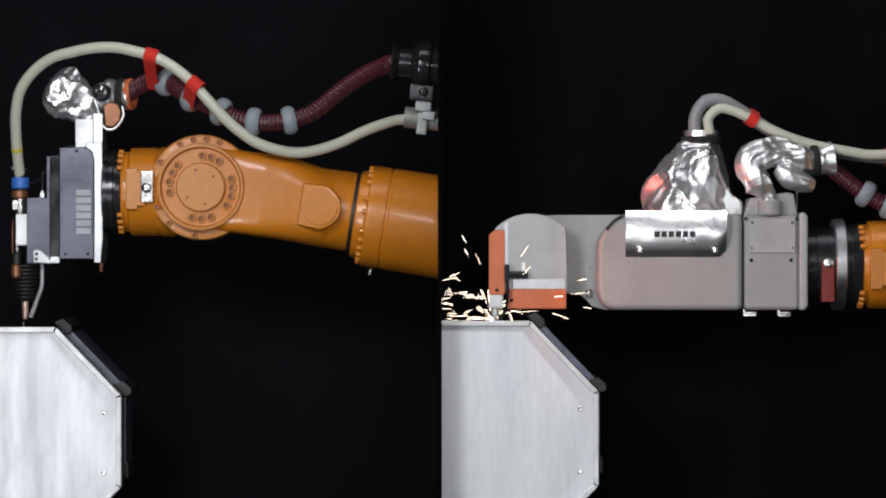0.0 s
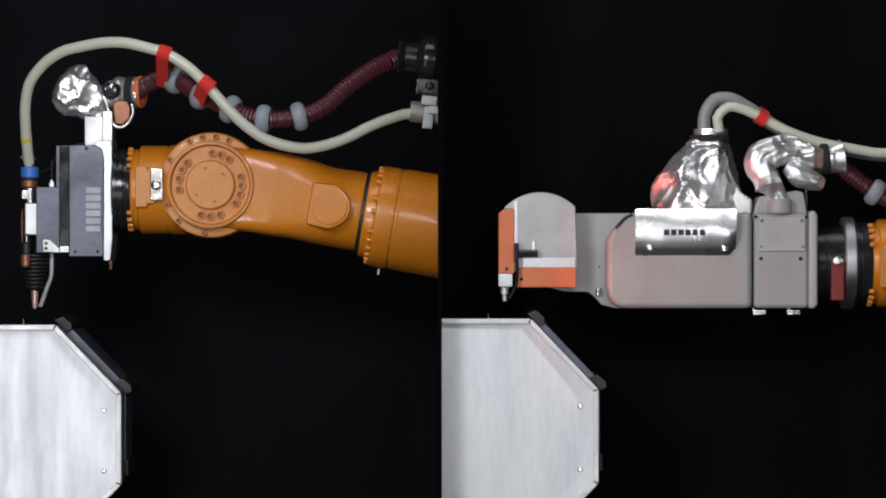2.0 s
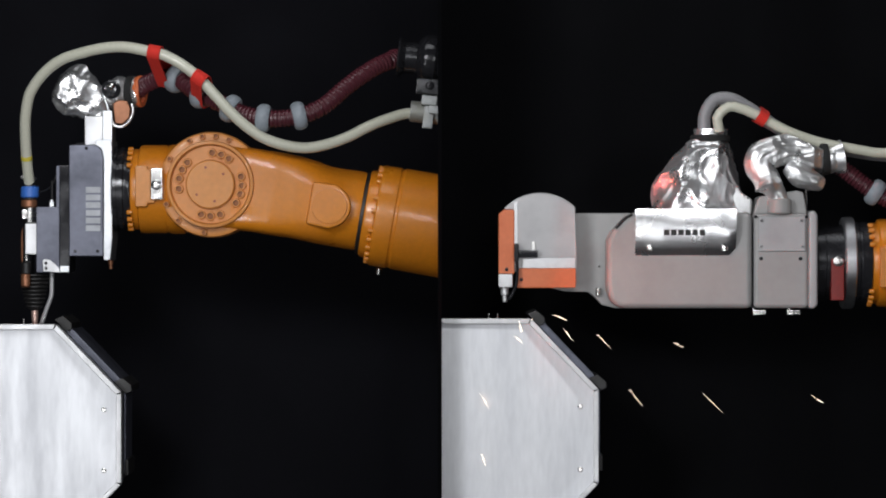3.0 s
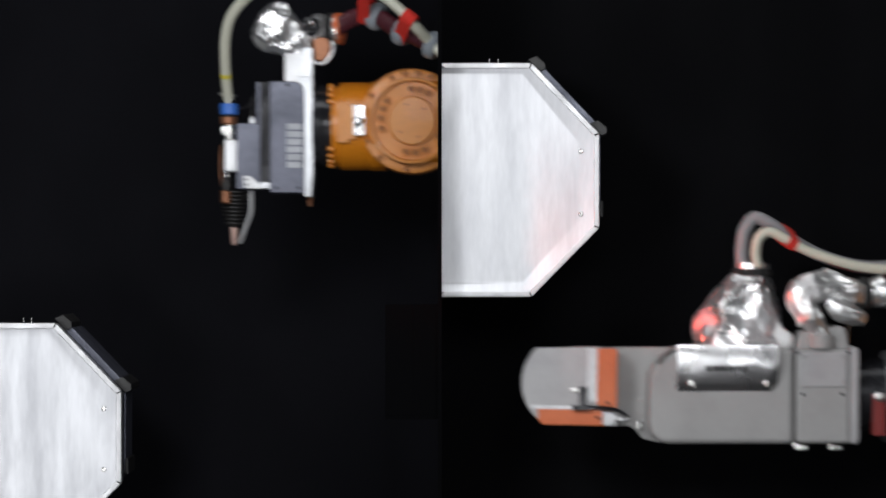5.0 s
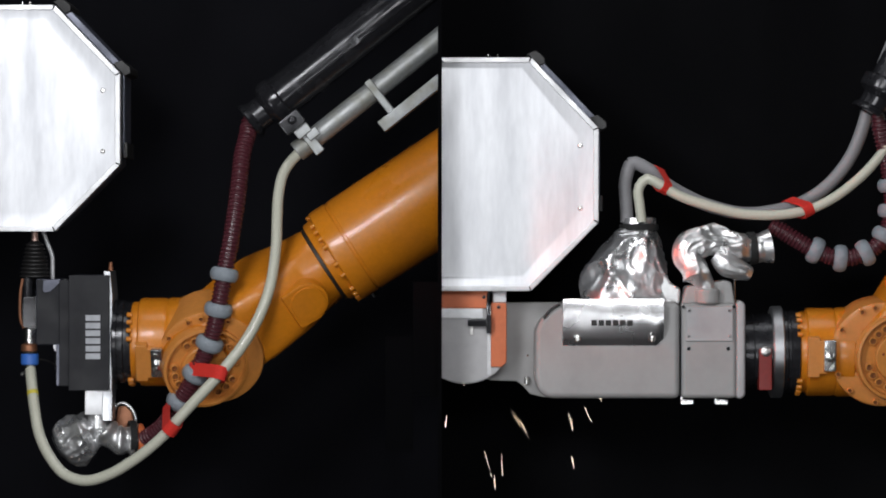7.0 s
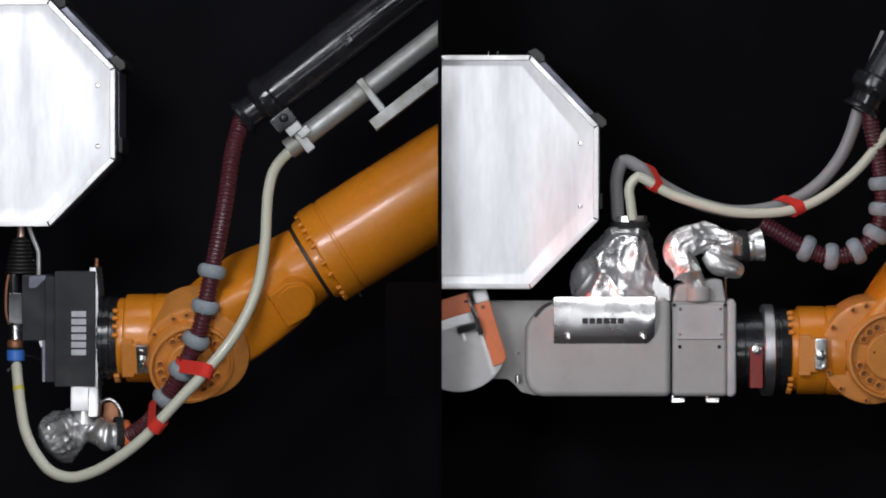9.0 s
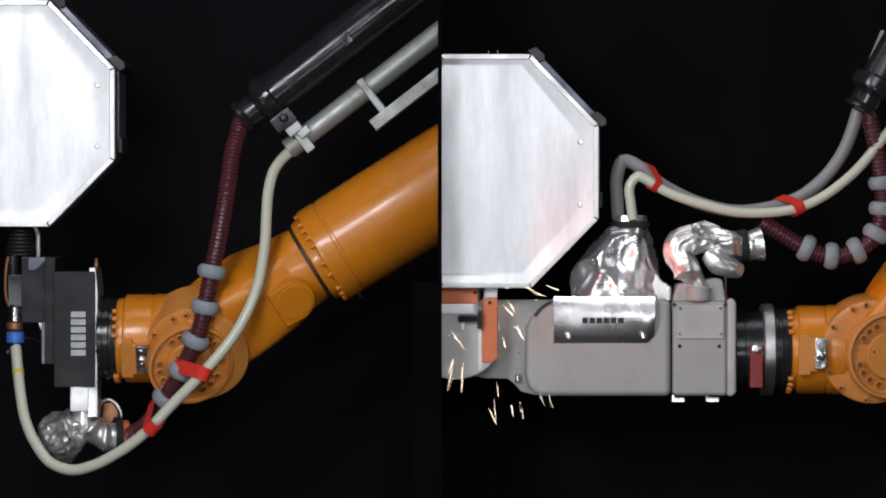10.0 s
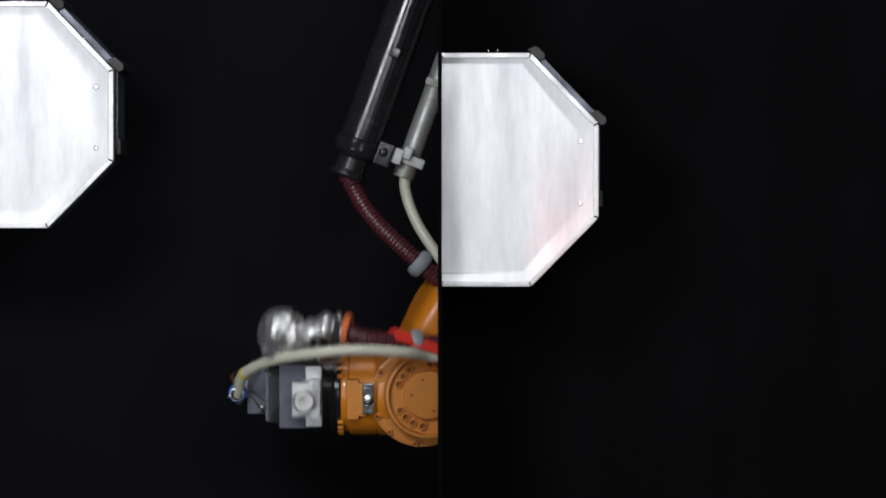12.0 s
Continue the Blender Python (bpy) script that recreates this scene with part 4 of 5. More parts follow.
def front_gun():
    pen = Pen(1446, 466, GF)
    root = thing("welding_gun", place(1446, 466, UF, 0), "grey robot welding gun with turning plate head", "welding gun")
    bm = bmesh.new()
    prism(bm, pen, [(1000, 377), (1140, 377), (1140, 546), (1092, 547), (1068, 541), (1056, 527), (1044, 518), (1000, 517), (940, 500), (920, 470), (916, 433), (928, 400), (950, 382)], -6, 22, 2)
    part("swing_plate", bm, GREY, root, "grey steel mounting plate")
    bm = bmesh.new()
    lathe(bm, pen.p(964, 433, 0), (0, -1, 0), [(0, 0), (50, 0), (50, 26), (0, 26)], 40, GF)
    part("head_bearing", bm, STEEL, root)
    bm = bmesh.new()
    prism(bm, pen, [(1075, 425), (1084, 408), (1104, 386), (1126, 376), (1331, 376), (1331, 546), (1098, 546), (1080, 534), (1074, 508)], -84, 64, 16, 4)
    body = part("body", bm, GREY, root)
    bm = bmesh.new()
    rod(bm, pen, (1062, 510, -12), (1062, 524, -12), 5, 12)
    part("fixing_bolt", bm, STEEL, root)
    bm = bmesh.new()
    rod(bm, pen, (1064, 470, -8), (1064, 474, -8), 2, 8)
    part("fixing_bolt", bm, STEEL, root)
    bm = bmesh.new()
    pipe(bm, smooth_line([pen.p(*q) for q in ((1090, 404, -86), (1104, 388, -86), (1122, 378, -86))], 3 * GF), 2.6 * GF, 8)
    part("grab_wire", bm, BLACK_RUBBER, root)
    # adapter block with cover
    bm = bmesh.new()
    prism(bm, pen, [(1334, 378), (1432, 378), (1432, 546), (1334, 546)], -78, 62, 8, 3)
    part("adapter", bm, GREY, root)
    bm = bmesh.new()
    prism(bm, pen, [(1431, 376), (1440, 372), (1447, 380), (1447, 540), (1440, 547), (1431, 546)], -84, 70, 4, 3)
    part("end_plate", bm, GREY_LIGHT, root)
    bm = bmesh.new()
    prism(bm, pen, [(1336, 380), (1345, 348), (1412, 337), (1424, 340), (1431, 380)], -62, 30, 4)
    part("top_cover", bm, GREY, root)
    bm = bmesh.new()
    prism(bm, pen, [(1342, 384), (1425, 384), (1425, 445), (1342, 445)], -82, -77, 1.5)
    cover = part("cover_plate", bm, GREY_LIGHT, root)
    for x, y, r in ((1348, 391, 4.2), (1419, 391, 4.2), (1347, 436, 3), (1420, 436, 3), (1347, 458, 3.4), (1417, 458, 3.4), (1337, 384, 3), (1427, 384, 3)):
        bm = bmesh.new()
        lathe(bm, pen.p(x, y, -81 if y < 450 else -78), (0, -1, 0), [(r, -1), (r, 1.6), (r * 0.6, 2.2), (r * 0.4, 1), (0, 1)], 12, GF)
        part("screw", bm, BLACK_SATIN if y > 450 or y < 386 else GREY_LIGHT, cover)
    for x in (1346, 1407):
        bm = bmesh.new()
        box(bm, pen, x - 12, 549, x + 12, 558, -60, -40, 1.5)
        rod(bm, pen, (x - 9, 549, -50), (x - 9, 545, -50), 3, 8)
        part("bottom_catch", bm, STEEL, root)
    bm = bmesh.new()
    rod(bm, pen, (1432, 336, -30), (1432, 376, -30), 1.8, 10)
    rod(bm, pen, (1430, 336, -30), (1437, 336, -30), 1.8, 8)
    part("steel_pin", bm, STEEL, root)
    # flange
    bm = bmesh.new()
    lathe(bm, pen.p(1447, 466), (1, 0, 0), [(0, 0), (66, 0), (69, 3), (69, 17), (68, 18), (69, 19), (69, 52), (0, 52)], 64, GF)
    part("flange", bm, BLACK_SATIN, root, "black turned flange")
    bm = bmesh.new()
    lathe(bm, pen.p(1498, 466), (1, 0, 0), [(60, 0), (80, 0), (82, 2), (82, 18), (80, 20), (60, 20)], 64, GF)
    part("flange_ring", bm, ALU, root, "bright machined ring")
    bm = bmesh.new()
    lathe(bm, pen.p(1518, 466), (1, 0, 0), [(0, 0), (76, 0), (76, 6), (73, 8), (73, 12), (75, 14), (74, 28), (0, 28)], 64, GF)
    part("rear_flange", bm, BLACK_SATIN, root)
    bm = bmesh.new()
    prism(bm, pen, [(1472, 458), (1495, 458), (1495, 532), (1472, 532)], -74, -40, 2)
    part("latch", bm, RED_PAINT, root, "red painted latch")
    bm = bmesh.new()
    lathe(bm, pen.p(1484, 463, -74), (0, -1, 0), [(9, -2), (9, 2), (6, 4), (2, 4), (0, 2)], 18, GF)
    part("latch_screw", bm, STEEL, root)
    # foil flap with printed bars and press studs
    bm = bmesh.new()
    nx, ny, sides = 28, 16, []
    for d in (-99, -95):
        grid = []
        for j in range(ny + 1):
            v = j / ny                                       # 0 at the top edge, 1 at the hem
            low = 452 + 1.5 * math.sin(v * 3)
            row = []
            for i in range(nx + 1):
                u = i / nx
                y = 370 + (low - 370) * v - 12 * v * max(0, u - 0.93) / 0.07
                co = pen.p(1124 + 178 * u, y, d)
                q = 1 - 2 * v
                co.y += -0.012 * q + 0.012 * q * q + 0.003 * noise.noise(co * 14) + (0.003 if v > 0.93 else 0)
                row.append(bm.verts.new(co))
            grid.append(row)
        for j in range(ny):
            for i in range(nx):
                bm.faces.new((grid[j][i], grid[j][i + 1], grid[j + 1][i + 1], grid[j + 1][i]))
        sides.append(grid)
    f, k = sides
    rim = [(0, i) for i in range(nx)] + [(j, nx) for j in range(ny)] + [(ny, i) for i in range(nx, 0, -1)] + [(j, 0) for j in range(ny, 0, -1)]
    for (j0, i0), (j1, i1) in zip(rim, rim[1:] + rim[:1]):
        bm.faces.new((f[j0][i0], f[j1][i1], k[j1][i1], k[j0][i0]))
    flap = part("foil_flap", bm, FOIL_FLAT, root, "silver foil flap with press studs", smooth=30)
    for k in range(6):
        bm = bmesh.new()
        box(bm, pen, 1174 + 12.6 * k, 407, 1174 + 12.6 * k + 9.6, 417, -103.5, -96, 0)
        part("print_bar", bm, BLACK_PRINT, flap, "black printed bar")
    for x in (1149, 1281):
        bm = bmesh.new()
        lathe(bm, pen.p(x, 440, -98), (0, -1, 0), [(6.5, -4), (6.2, 1.5), (4, 4), (0, 4.8)], 18, GF)
        part("press_stud", bm, STEEL, flap)
    # big foil bag
    line = smooth_line([pen.p(*q) for q in ((1263, 226, 0), (1263, 244, 0), (1259, 265, 0), (1250, 295, -6), (1240, 330, -10), (1232, 362, -14), (1230, 386, -16))], 1.7 * GF)
    n = len(line)
    bm = bmesh.new()
    foil(bm, line, [GF * (31 + 40 * (max(0, i / (n - 1) - 0.12)) ** 0.6) for i in range(n)], GF, 11.0, 46, 16, 128, 0.85)
    part("foil_bag", bm, FOIL, root, "crumpled silver foil bag", smooth=50)
    bm = bmesh.new()
    prism(bm, pen, [(1284, 300), (1304, 318), (1318, 342), (1336, 352), (1335, 380), (1288, 380)], -34, 10, 5)
    part("foil_gusset", bm, FOIL_DULL, root)
    bm = bmesh.new()
    lathe(bm, pen.p(1263, 249, 0), (0, 0, 1), [(28, 0), (35, 0.5), (36, 6), (35, 12), (28, 12.5)], 40, GF)
    part("strap", bm, BLACK_STRAP, root, "black webbing strap")
    # bent foil sleeve
    bm = bmesh.new()
    rod(bm, pen, (1381, 379, -66), (1381, 352, -66), 22, 28, 3)
    part("sleeve_socket", bm, GREY, root)
    line = smooth_line([pen.p(*q) for q in ((1381, 358, -66), (1376, 342, -66), (1366, 322, -66), (1352, 302, -64), (1346, 289, -62), (1352, 278, -60), (1368, 271, -56), (1398, 270, -48), (1430, 276, -40), (1464, 281, -30), (1480, 279, -26))], 2.0 * GF)
    n = len(line)
    girth = [(0, 17), (0.14, 18), (0.32, 22), (0.46, 25), (0.6, 25), (0.75, 26), (0.86, 23), (0.92, 22), (1.0, 26)]
    bm = bmesh.new()
    foil(bm, line, [GF * mix_rows(girth, i / (n - 1))[0] for i in range(n)], GF, 14.0, 30, 9, 72)
    part("foil_sleeve", bm, FOIL_DULL, root, "bent silver foil sleeve", smooth=50)
    line = smooth_line([pen.p(*q) for q in ((1396, 292, -56), (1412, 304, -58), (1430, 314, -56), (1448, 322, -50), (1458, 326, -46))], 2.0 * GF)
    n = len(line)
    bm = bmesh.new()
    foil(bm, line, [GF * (7 + 14 * math.sin((0.15 + 0.72 * i / (n - 1)) * math.pi)) for i in range(n)], GF, 22.0, 28, 6, 60)
    part("foil_fold", bm, FOIL_DULL, root, smooth=50)
    bm = bmesh.new()
    lathe(bm, pen.p(1474, 280, -26), (1, 0.1, 0.15), [(16, 0), (24, -1), (28, 10), (31, 22), (30.5, 23), (24, 12), (16, 10)], 40, GF)
    part("sleeve_cuff", bm, FOIL, root, "silver foil cuff", smooth=50)
    bm = bmesh.new()
    lathe(bm, pen.p(1456, 281, -31), (1, 0.1, 0.12), [(24, 0), (29, 0.5), (30, 6), (29, 14), (24, 14.5)], 36, GF)
    part("strap", bm, BLACK_STRAP, root, "black webbing strap")
    # turning head, drawn in its parked turn round its pivot
    hp = Pen(974, 443, GF)
    bm = bmesh.new()
    arc = [(958 - 88 * math.cos(radians(a)), 440 - 88 * math.sin(radians(a))) for a in range(45, -46, -6)]
    prism(bm, hp, [(1010, 374)] + arc + [(900, 504), (900, 487), (1010, 487)], -60, -26, 2)
    head = part("head_plate", bm, GREY_LIGHT, root, "light grey rounded head plate")
    bm = bmesh.new()
    box(bm, hp, 986, 378, 1004, 472, -63, -28, 1)
    part("white_strip", bm, ALU_EDGE, head, "white edge strip")
    bm = bmesh.new()
    box(bm, hp, 1004, 377, 1039, 482, -66, -24, 2)
    part("orange_guard", bm, ORANGE_FLAT, head, "orange guard plate")
    bm = bmesh.new()
    prism(bm, hp, [(900, 486), (1014, 486), (1014, 514), (908, 514), (900, 505)], -66, -24, 2)
    part("orange_guard", bm, ORANGE_FLAT, head, "orange guard plate")
    bm = bmesh.new()
    box(bm, hp, 886, 480, 1000, 487, -61.5, -58, 0.6)
    part("lower_rail", bm, ALU_EDGE, head)
    bm = bmesh.new()
    box(bm, hp, 972, 445, 985, 482, -74, -60, 2)
    box(bm, hp, 960, 478, 992, 487, -80, -60, 2)
    part("sensor_block", bm, BLACK_SATIN, head, "black sensor block")
    bm = bmesh.new()
    pipe(bm, smooth_line([hp.p(*q) for q in ((985, 482, -74), (1010, 481, -76), (1032, 483, -76), (1050, 490, -74), (1060, 498, -70))], 3 * GF), 3.0 * GF, 10)
    part("feed_tube", bm, BLACK_SATIN, head, "dark stud feed tube")
    bm = bmesh.new()
    box(bm, hp, 1014, 489, 1038, 514, -62, -30, 2)
    rod(bm, hp, (1036, 503, -46), (1052, 503, -46), 7, 18)
    rod(bm, hp, (1052, 503, -46), (1064, 503, -46), 4, 14)
    part("stud_chuck", bm, ALU_EDGE, head, "pale steel stud chuck")
    for x, y in ((1024, 474), (1006, 500)):
        bm = bmesh.new()
        lathe(bm, hp.p(x, y, -66), (0, -1, 0), [(3.2, -1), (3.2, 1), (1.4, 1.4), (0, 0.4)], 12, GF)
        part("screw", bm, BLACK_SATIN, head)
    bm = bmesh.new()
    box(bm, hp, 957, 449, 974, 455, -64, -58, 1)
    lathe(bm, hp.p(960, 452, -64), (0, -1, 0), [(2.4, 0), (2.4, 1), (0, 1)], 10, GF)
    part("sensor_bracket", bm, STEEL, head)
    return root, head


front_weld_gun, front_head = front_gun()
MOVES.append((front_weld_gun, rows_of(FRONT, front_gun_pose)))
MOVES.append((front_head, rows_of(HEAD, head_pose)))

# ---------------------------------------------------------------- hoses
# Each hose is a chain of short rigid lengths that ride along a line which changes with the robot's pose.
HOSE_TIMES = sorted({round(0.5 * k, 2) for k in range(25)} | {round(4.6 + 0.1 * k, 2) for k in range(27)} | {round(10.3 + 0.1 * k, 2) for k in range(18)} | {0.2, 0.75, 1.2, 1.8, 2.8, 3.3, 3.7, 4.2, 9.8})


def even(points, n=25):
    """n points spread evenly along a drawn line."""
    fine_line = smooth_line([Vector((x, 0, -y)) for x, y in points], 2.0)
    return [fine_line[round(i * (len(fine_line) - 1) / (n - 1))] for i in range(n)]


# share of the looped shape taken while the gun rolls back at the end
HOP = [(0.0, 0), (5.2, 0), (5.4, 26), (5.5, 40), (5.6, 44), (5.8, 0), (12.0, 0)]     # whip of the hoses as the wrist drops
LATE = [(0.0, 0), (11.55, 0), (11.7, 0.15), (11.8, 0.4), (11.9, 0.75), (12.0, 1.0)]


def rear_line(shape_a, shape_b, shape_c, shape_e, start_local, mouth_u, mouth_v, depth, stroke):
    a_pts, b_pts, c_pts, e_pts = even(shape_a), even(shape_b), even(shape_c), even(shape_e)
    n = len(a_pts)

    def line(t):
        r = mix_rows(REAR, t)
        roll = r[4] + mix_rows(LAG, t)[0]
        w = 0.5 - 0.5 * math.cos(radians(roll))
        o = place(r[0], r[1], UB, BACK_Y)
        pts = []
        for i in range(n):
            c = i / (n - 1)
            pa = (a_pts[i] - Vector((374, 0, -335))) * UB
            pb = (b_pts[i] - Vector((349, 0, -600))) * UB
            pe = (e_pts[i] - Vector((726, 0, -672))) * UB
            pb = pb.lerp(pe, min(1, max(0, (r[2] - 32) / 29)))
            hop = mix_rows(HOP, t)[0] * math.sin(math.pi * min(1, c * 1.5)) * UB
            late = mix_rows(LATE, t)[0]
            pc = (c_pts[i] - Vector((760, 0, -697))) * UB
            p = o + (pa.lerp(pb, w) if t < 9 else pb).lerp(pc, late)
            p.z += hop
            p.y += depth(c) * UB * (1 - 0.5 * late) - math.sin(radians(roll)) * abs(pa.z - pb.z) * 0.5 * (1 - c) ** 1.2
            p.y = max(p.y, 0.52 - 1.3 * max(0, -0.06 - p.x))
            k = (DIST + p.y) / (DIST + BACK_Y)
            pts.append(Vector((p.x * k, p.y, EYE_Z + (p.z - EYE_Z) * k)))
        s = start_local.copy()
        if stroke:
            s.z -= mix_rows(REAR_STROKE, t)[0] * GB
        start = (rear_gun_pose(t) if stroke else rear_bag_pose(t)) @ s
        cm = carrier_pose(t)
        end = cm @ Vector((mouth_u * UB, 20 * UB, mouth_v * UB))
        d0, d1 = start - pts[0], end - pts[-1]
        for i in range(n):
            c = i / (n - 1)
            pts[i] += d0 * (1 - c) ** 3 + d1 * c ** 2
        axis = cm.to_3x3() @ Vector((1, 0, 0))
        return pts + [end + axis * (60 * UB), end + axis * (150 * UB), end + axis * (400 * UB)]
    return line


def front_line(shape_a, shape_b, depth):
    a_pts, b_pts = even(shape_a), even(shape_b)
    n = len(a_pts)
    blend = [(0.0, 0), (3.6, 0), (4.6, 0.15), (5.0, 0.6), (5.2, 1), (10.45, 1), (10.7, 0.5), (10.9, 0.0), (12.0, 0)]

    def line(t):
        w = mix_rows(blend, t)[0]
        m = front_gun_pose(t)
        pts = []
        for i in range(n):
            c = i / (n - 1)
            pa = (a_pts[i] - Vector((1446, 0, -466))) * UF
            pb = (b_pts[i] - Vector((1302, 0, -621))) * UF
            p = pa.lerp(pb, w)
            p.y += depth(c) * UF
            pts.append(m @ p)
        return pts
    return line


def chain_pose(line, s):
    """Pose at the distance s along a dense line, x along it."""
    run = 0.0
    for a, b in zip(line, line[1:]):
        length = (b - a).length
        if run + length >= s or b is line[-1]:
            k = (s - run) / length
            o, t = a.lerp(b, k) if k <= 1 else b + (b - a).normalized() * (s - run - length), (b - a).normalized()
            y = (Vector((0, 1, 0)) - t * t.y).normalized()
            z = t.cross(y)
            return Matrix.Translation(o) @ Matrix((t, y, z)).transposed().to_4x4()
        run += length


def taut(t):
    """How far the hoses have been drawn out of the cuff by the gun's half turn, 0 to 1."""
    return mix_rows([(0.0, 0), (5.3, 0), (6.1, 1), (12.0, 1)], t)[0]


def chain(name, label, line_fn, unit, radius, pitch, count, mat, ribs=0, extras=(), segs=18, slip=0):
    """extras: (builder of a piece, name, distance) that sit on the hose."""
    lines = {t: smooth_line(line_fn(t), 4 * unit) for t in HOSE_TIMES}
    home = lines[0.0][0]
    root = thing(name, home, label, "hose", "")
    bm = bmesh.new()
    half = pitch * 0.5
    if ribs:
        prof = [(radius * 0.85, -half * 1.05)]
        for k in range(ribs):
            a = -half + pitch * k / ribs
            q = pitch / ribs
            prof += [(radius * 0.84, a), (radius, a + q * 0.22), (radius, a + q * 0.58), (radius * 0.84, a + q * 0.85)]
        prof += [(radius * 0.85, half * 1.05)]
    else:
        prof = [(radius * 0.975, -half * 1.7), (radius, -half * 1.1), (radius, half * 1.1), (radius * 0.975, half * 1.7)]
    lathe(bm, Vector((0, 0, 0)), (1, 0, 0), prof, segs, unit)
    first = part("hose_length", bm, mat, root)
    pieces = [first] + [same_mesh(first, "hose_length", root, (0, 0, 0)) for _ in range(count - 1)]
    back = Matrix.Translation(home).inverted()
    for k, ob in enumerate(pieces):
        MOVES.append((ob, [(t, back @ chain_pose(lines[t], ((k + 0.5) * pitch + slip * (taut(t) - 1)) * unit)) for t in HOSE_TIMES]))
    for build, s in extras:
        ob = build(root)
        MOVES.append((ob, [(t, back @ chain_pose(lines[t], (s + slip * taut(t)) * unit)) for t in HOSE_TIMES]))
    return lines


def grey_ring(unit, r):
    def build(root):
        bm = bmesh.new()
        lathe(bm, Vector((0, 0, 0)), (1, 0, 0), [(r * 0.9, -11), (r * 1.3, -11.5), (r * 1.55, -8), (r * 1.66, -3), (r * 1.66, 3), (r * 1.55, 8), (r * 1.3, 11.5), (r * 0.9, 11)], 30, unit)
        lathe(bm, Vector((2 * unit, -r * 1.62 * unit, 4 * unit)), (0, -1, 0.1), [(3.5, -1), (3.5, 1.5), (1.5, 2), (0, 1)], 10, unit)
        return part("clamp_ring", bm, RING_GREY, root, "grey rubber clamp ring")
    return build


def tape(unit, r, mat, name, label):
    def build(root):
        bm = bmesh.new()
        lathe(bm, Vector((0, 0, 0)), (1, 0, 0), [(r * 0.95, -4), (r * 1.06, -3.5), (r * 1.08, 3.5), (r * 0.95, 4)], 20, unit)
        return part(name, bm, mat, root, label)
    return build


def strap_on(name, label, lines_a, sa, lines_b, sb, unit, ra, rb, width, slide=(0, 0)):
    """A red strap round two hoses: follows a point on each."""
    bm = bmesh.new()
    span = 0.5 * sum((chain_pose(lines_a[q], sa * unit).translation - chain_pose(lines_b[q], sb * unit).translation).length for q in (2.0, 9.5))
    # loop outline in the local y-z plane, closed round both hoses
    pts = []
    for k in range(13):
        a = math.pi * k / 12
        pts.append((-math.cos(a) * (ra + 3) * 0.9, math.sin(a) * (ra + 3) + span / unit / 2))
    for k in range(13):
        a = math.pi * k / 12
        pts.append((math.cos(a) * (rb + 3) * 0.9, -math.sin(a) * (rb + 3) - span / unit / 2))
    rings = []
    for y, z in pts:
        inner = [bm.verts.new(Vector((x * unit, y * unit * q, z * unit * q))) for x, q in ((-width / 2, 1.0), (width / 2, 1.0), (width / 2, 0.93), (-width / 2, 0.93))]
        rings.append(inner)
    for a, b in zip(rings, rings[1:] + rings[:1]):
        for k in range(4):
            bm.faces.new((a[k], a[(k + 1) % 4], b[(k + 1) % 4], b[k]))
    ob = tagged(part(name, bm, RED_STRAP, None), label, "strap", "red straps")
    rows = []
    for t in HOSE_TIMES:
        pa, pb = chain_pose(lines_a[t], (sa + slide[0] * taut(t)) * unit), chain_pose(lines_b[t], (sb + slide[1] * taut(t)) * unit)
        mid = pa.translation.lerp(pb.translation, 0.5)
        z = (pa.translation - pb.translation).normalized()
        x = (pa.to_3x3() @ Vector((1, 0, 0)) + pb.to_3x3() @ Vector((1, 0, 0)))
        x = (x - z * x.dot(z)).normalized()
        rows.append((t, Matrix.Translation(mid) @ Matrix((x, z.cross(x), z)).transposed().to_4x4()))
    MOVES.append((ob, rows))


GUN_PEN = Pen(374, 335, GB)
rear_white = chain("supply_hose", "cream plastic supply hose looping over the gun",
                   rear_line([(45, 295), (40, 240), (40, 180), (53, 137), (91, 99), (140, 83), (200, 76), (250, 85), (301, 103), (350, 142), (400, 200), (450, 245), (500, 266), (550, 270), (610, 252), (660, 228), (715, 215)],
                             [(27, 645), (33, 700), (45, 770), (80, 830), (125, 848), (180, 830), (250, 780), (310, 715), (370, 650), (420, 585), (455, 510), (470, 430), (475, 350), (485, 300), (515, 262)],
                             [(430, 700), (440, 668), (490, 642), (570, 628), (640, 622), (720, 625), (790, 632), (850, 610), (850, 540), (790, 470), (740, 400), (716, 345), (712, 312)],
                             [(402, 715), (410, 790), (440, 850), (500, 880), (560, 880), (620, 845), (680, 790), (735, 720), (766, 640), (770, 560), (755, 480), (728, 400), (708, 340), (703, 308)],
                             GUN_PEN.p(45, 296), -30, -52, lambda c: -135 * math.sin(math.pi * c), True),
                   UB, 9.6, 10, 108, HOSE_WHITE, 0, [(tape(UB, 9.6, YELLOW, "tape_ring", "yellow tape ring"), 56)])
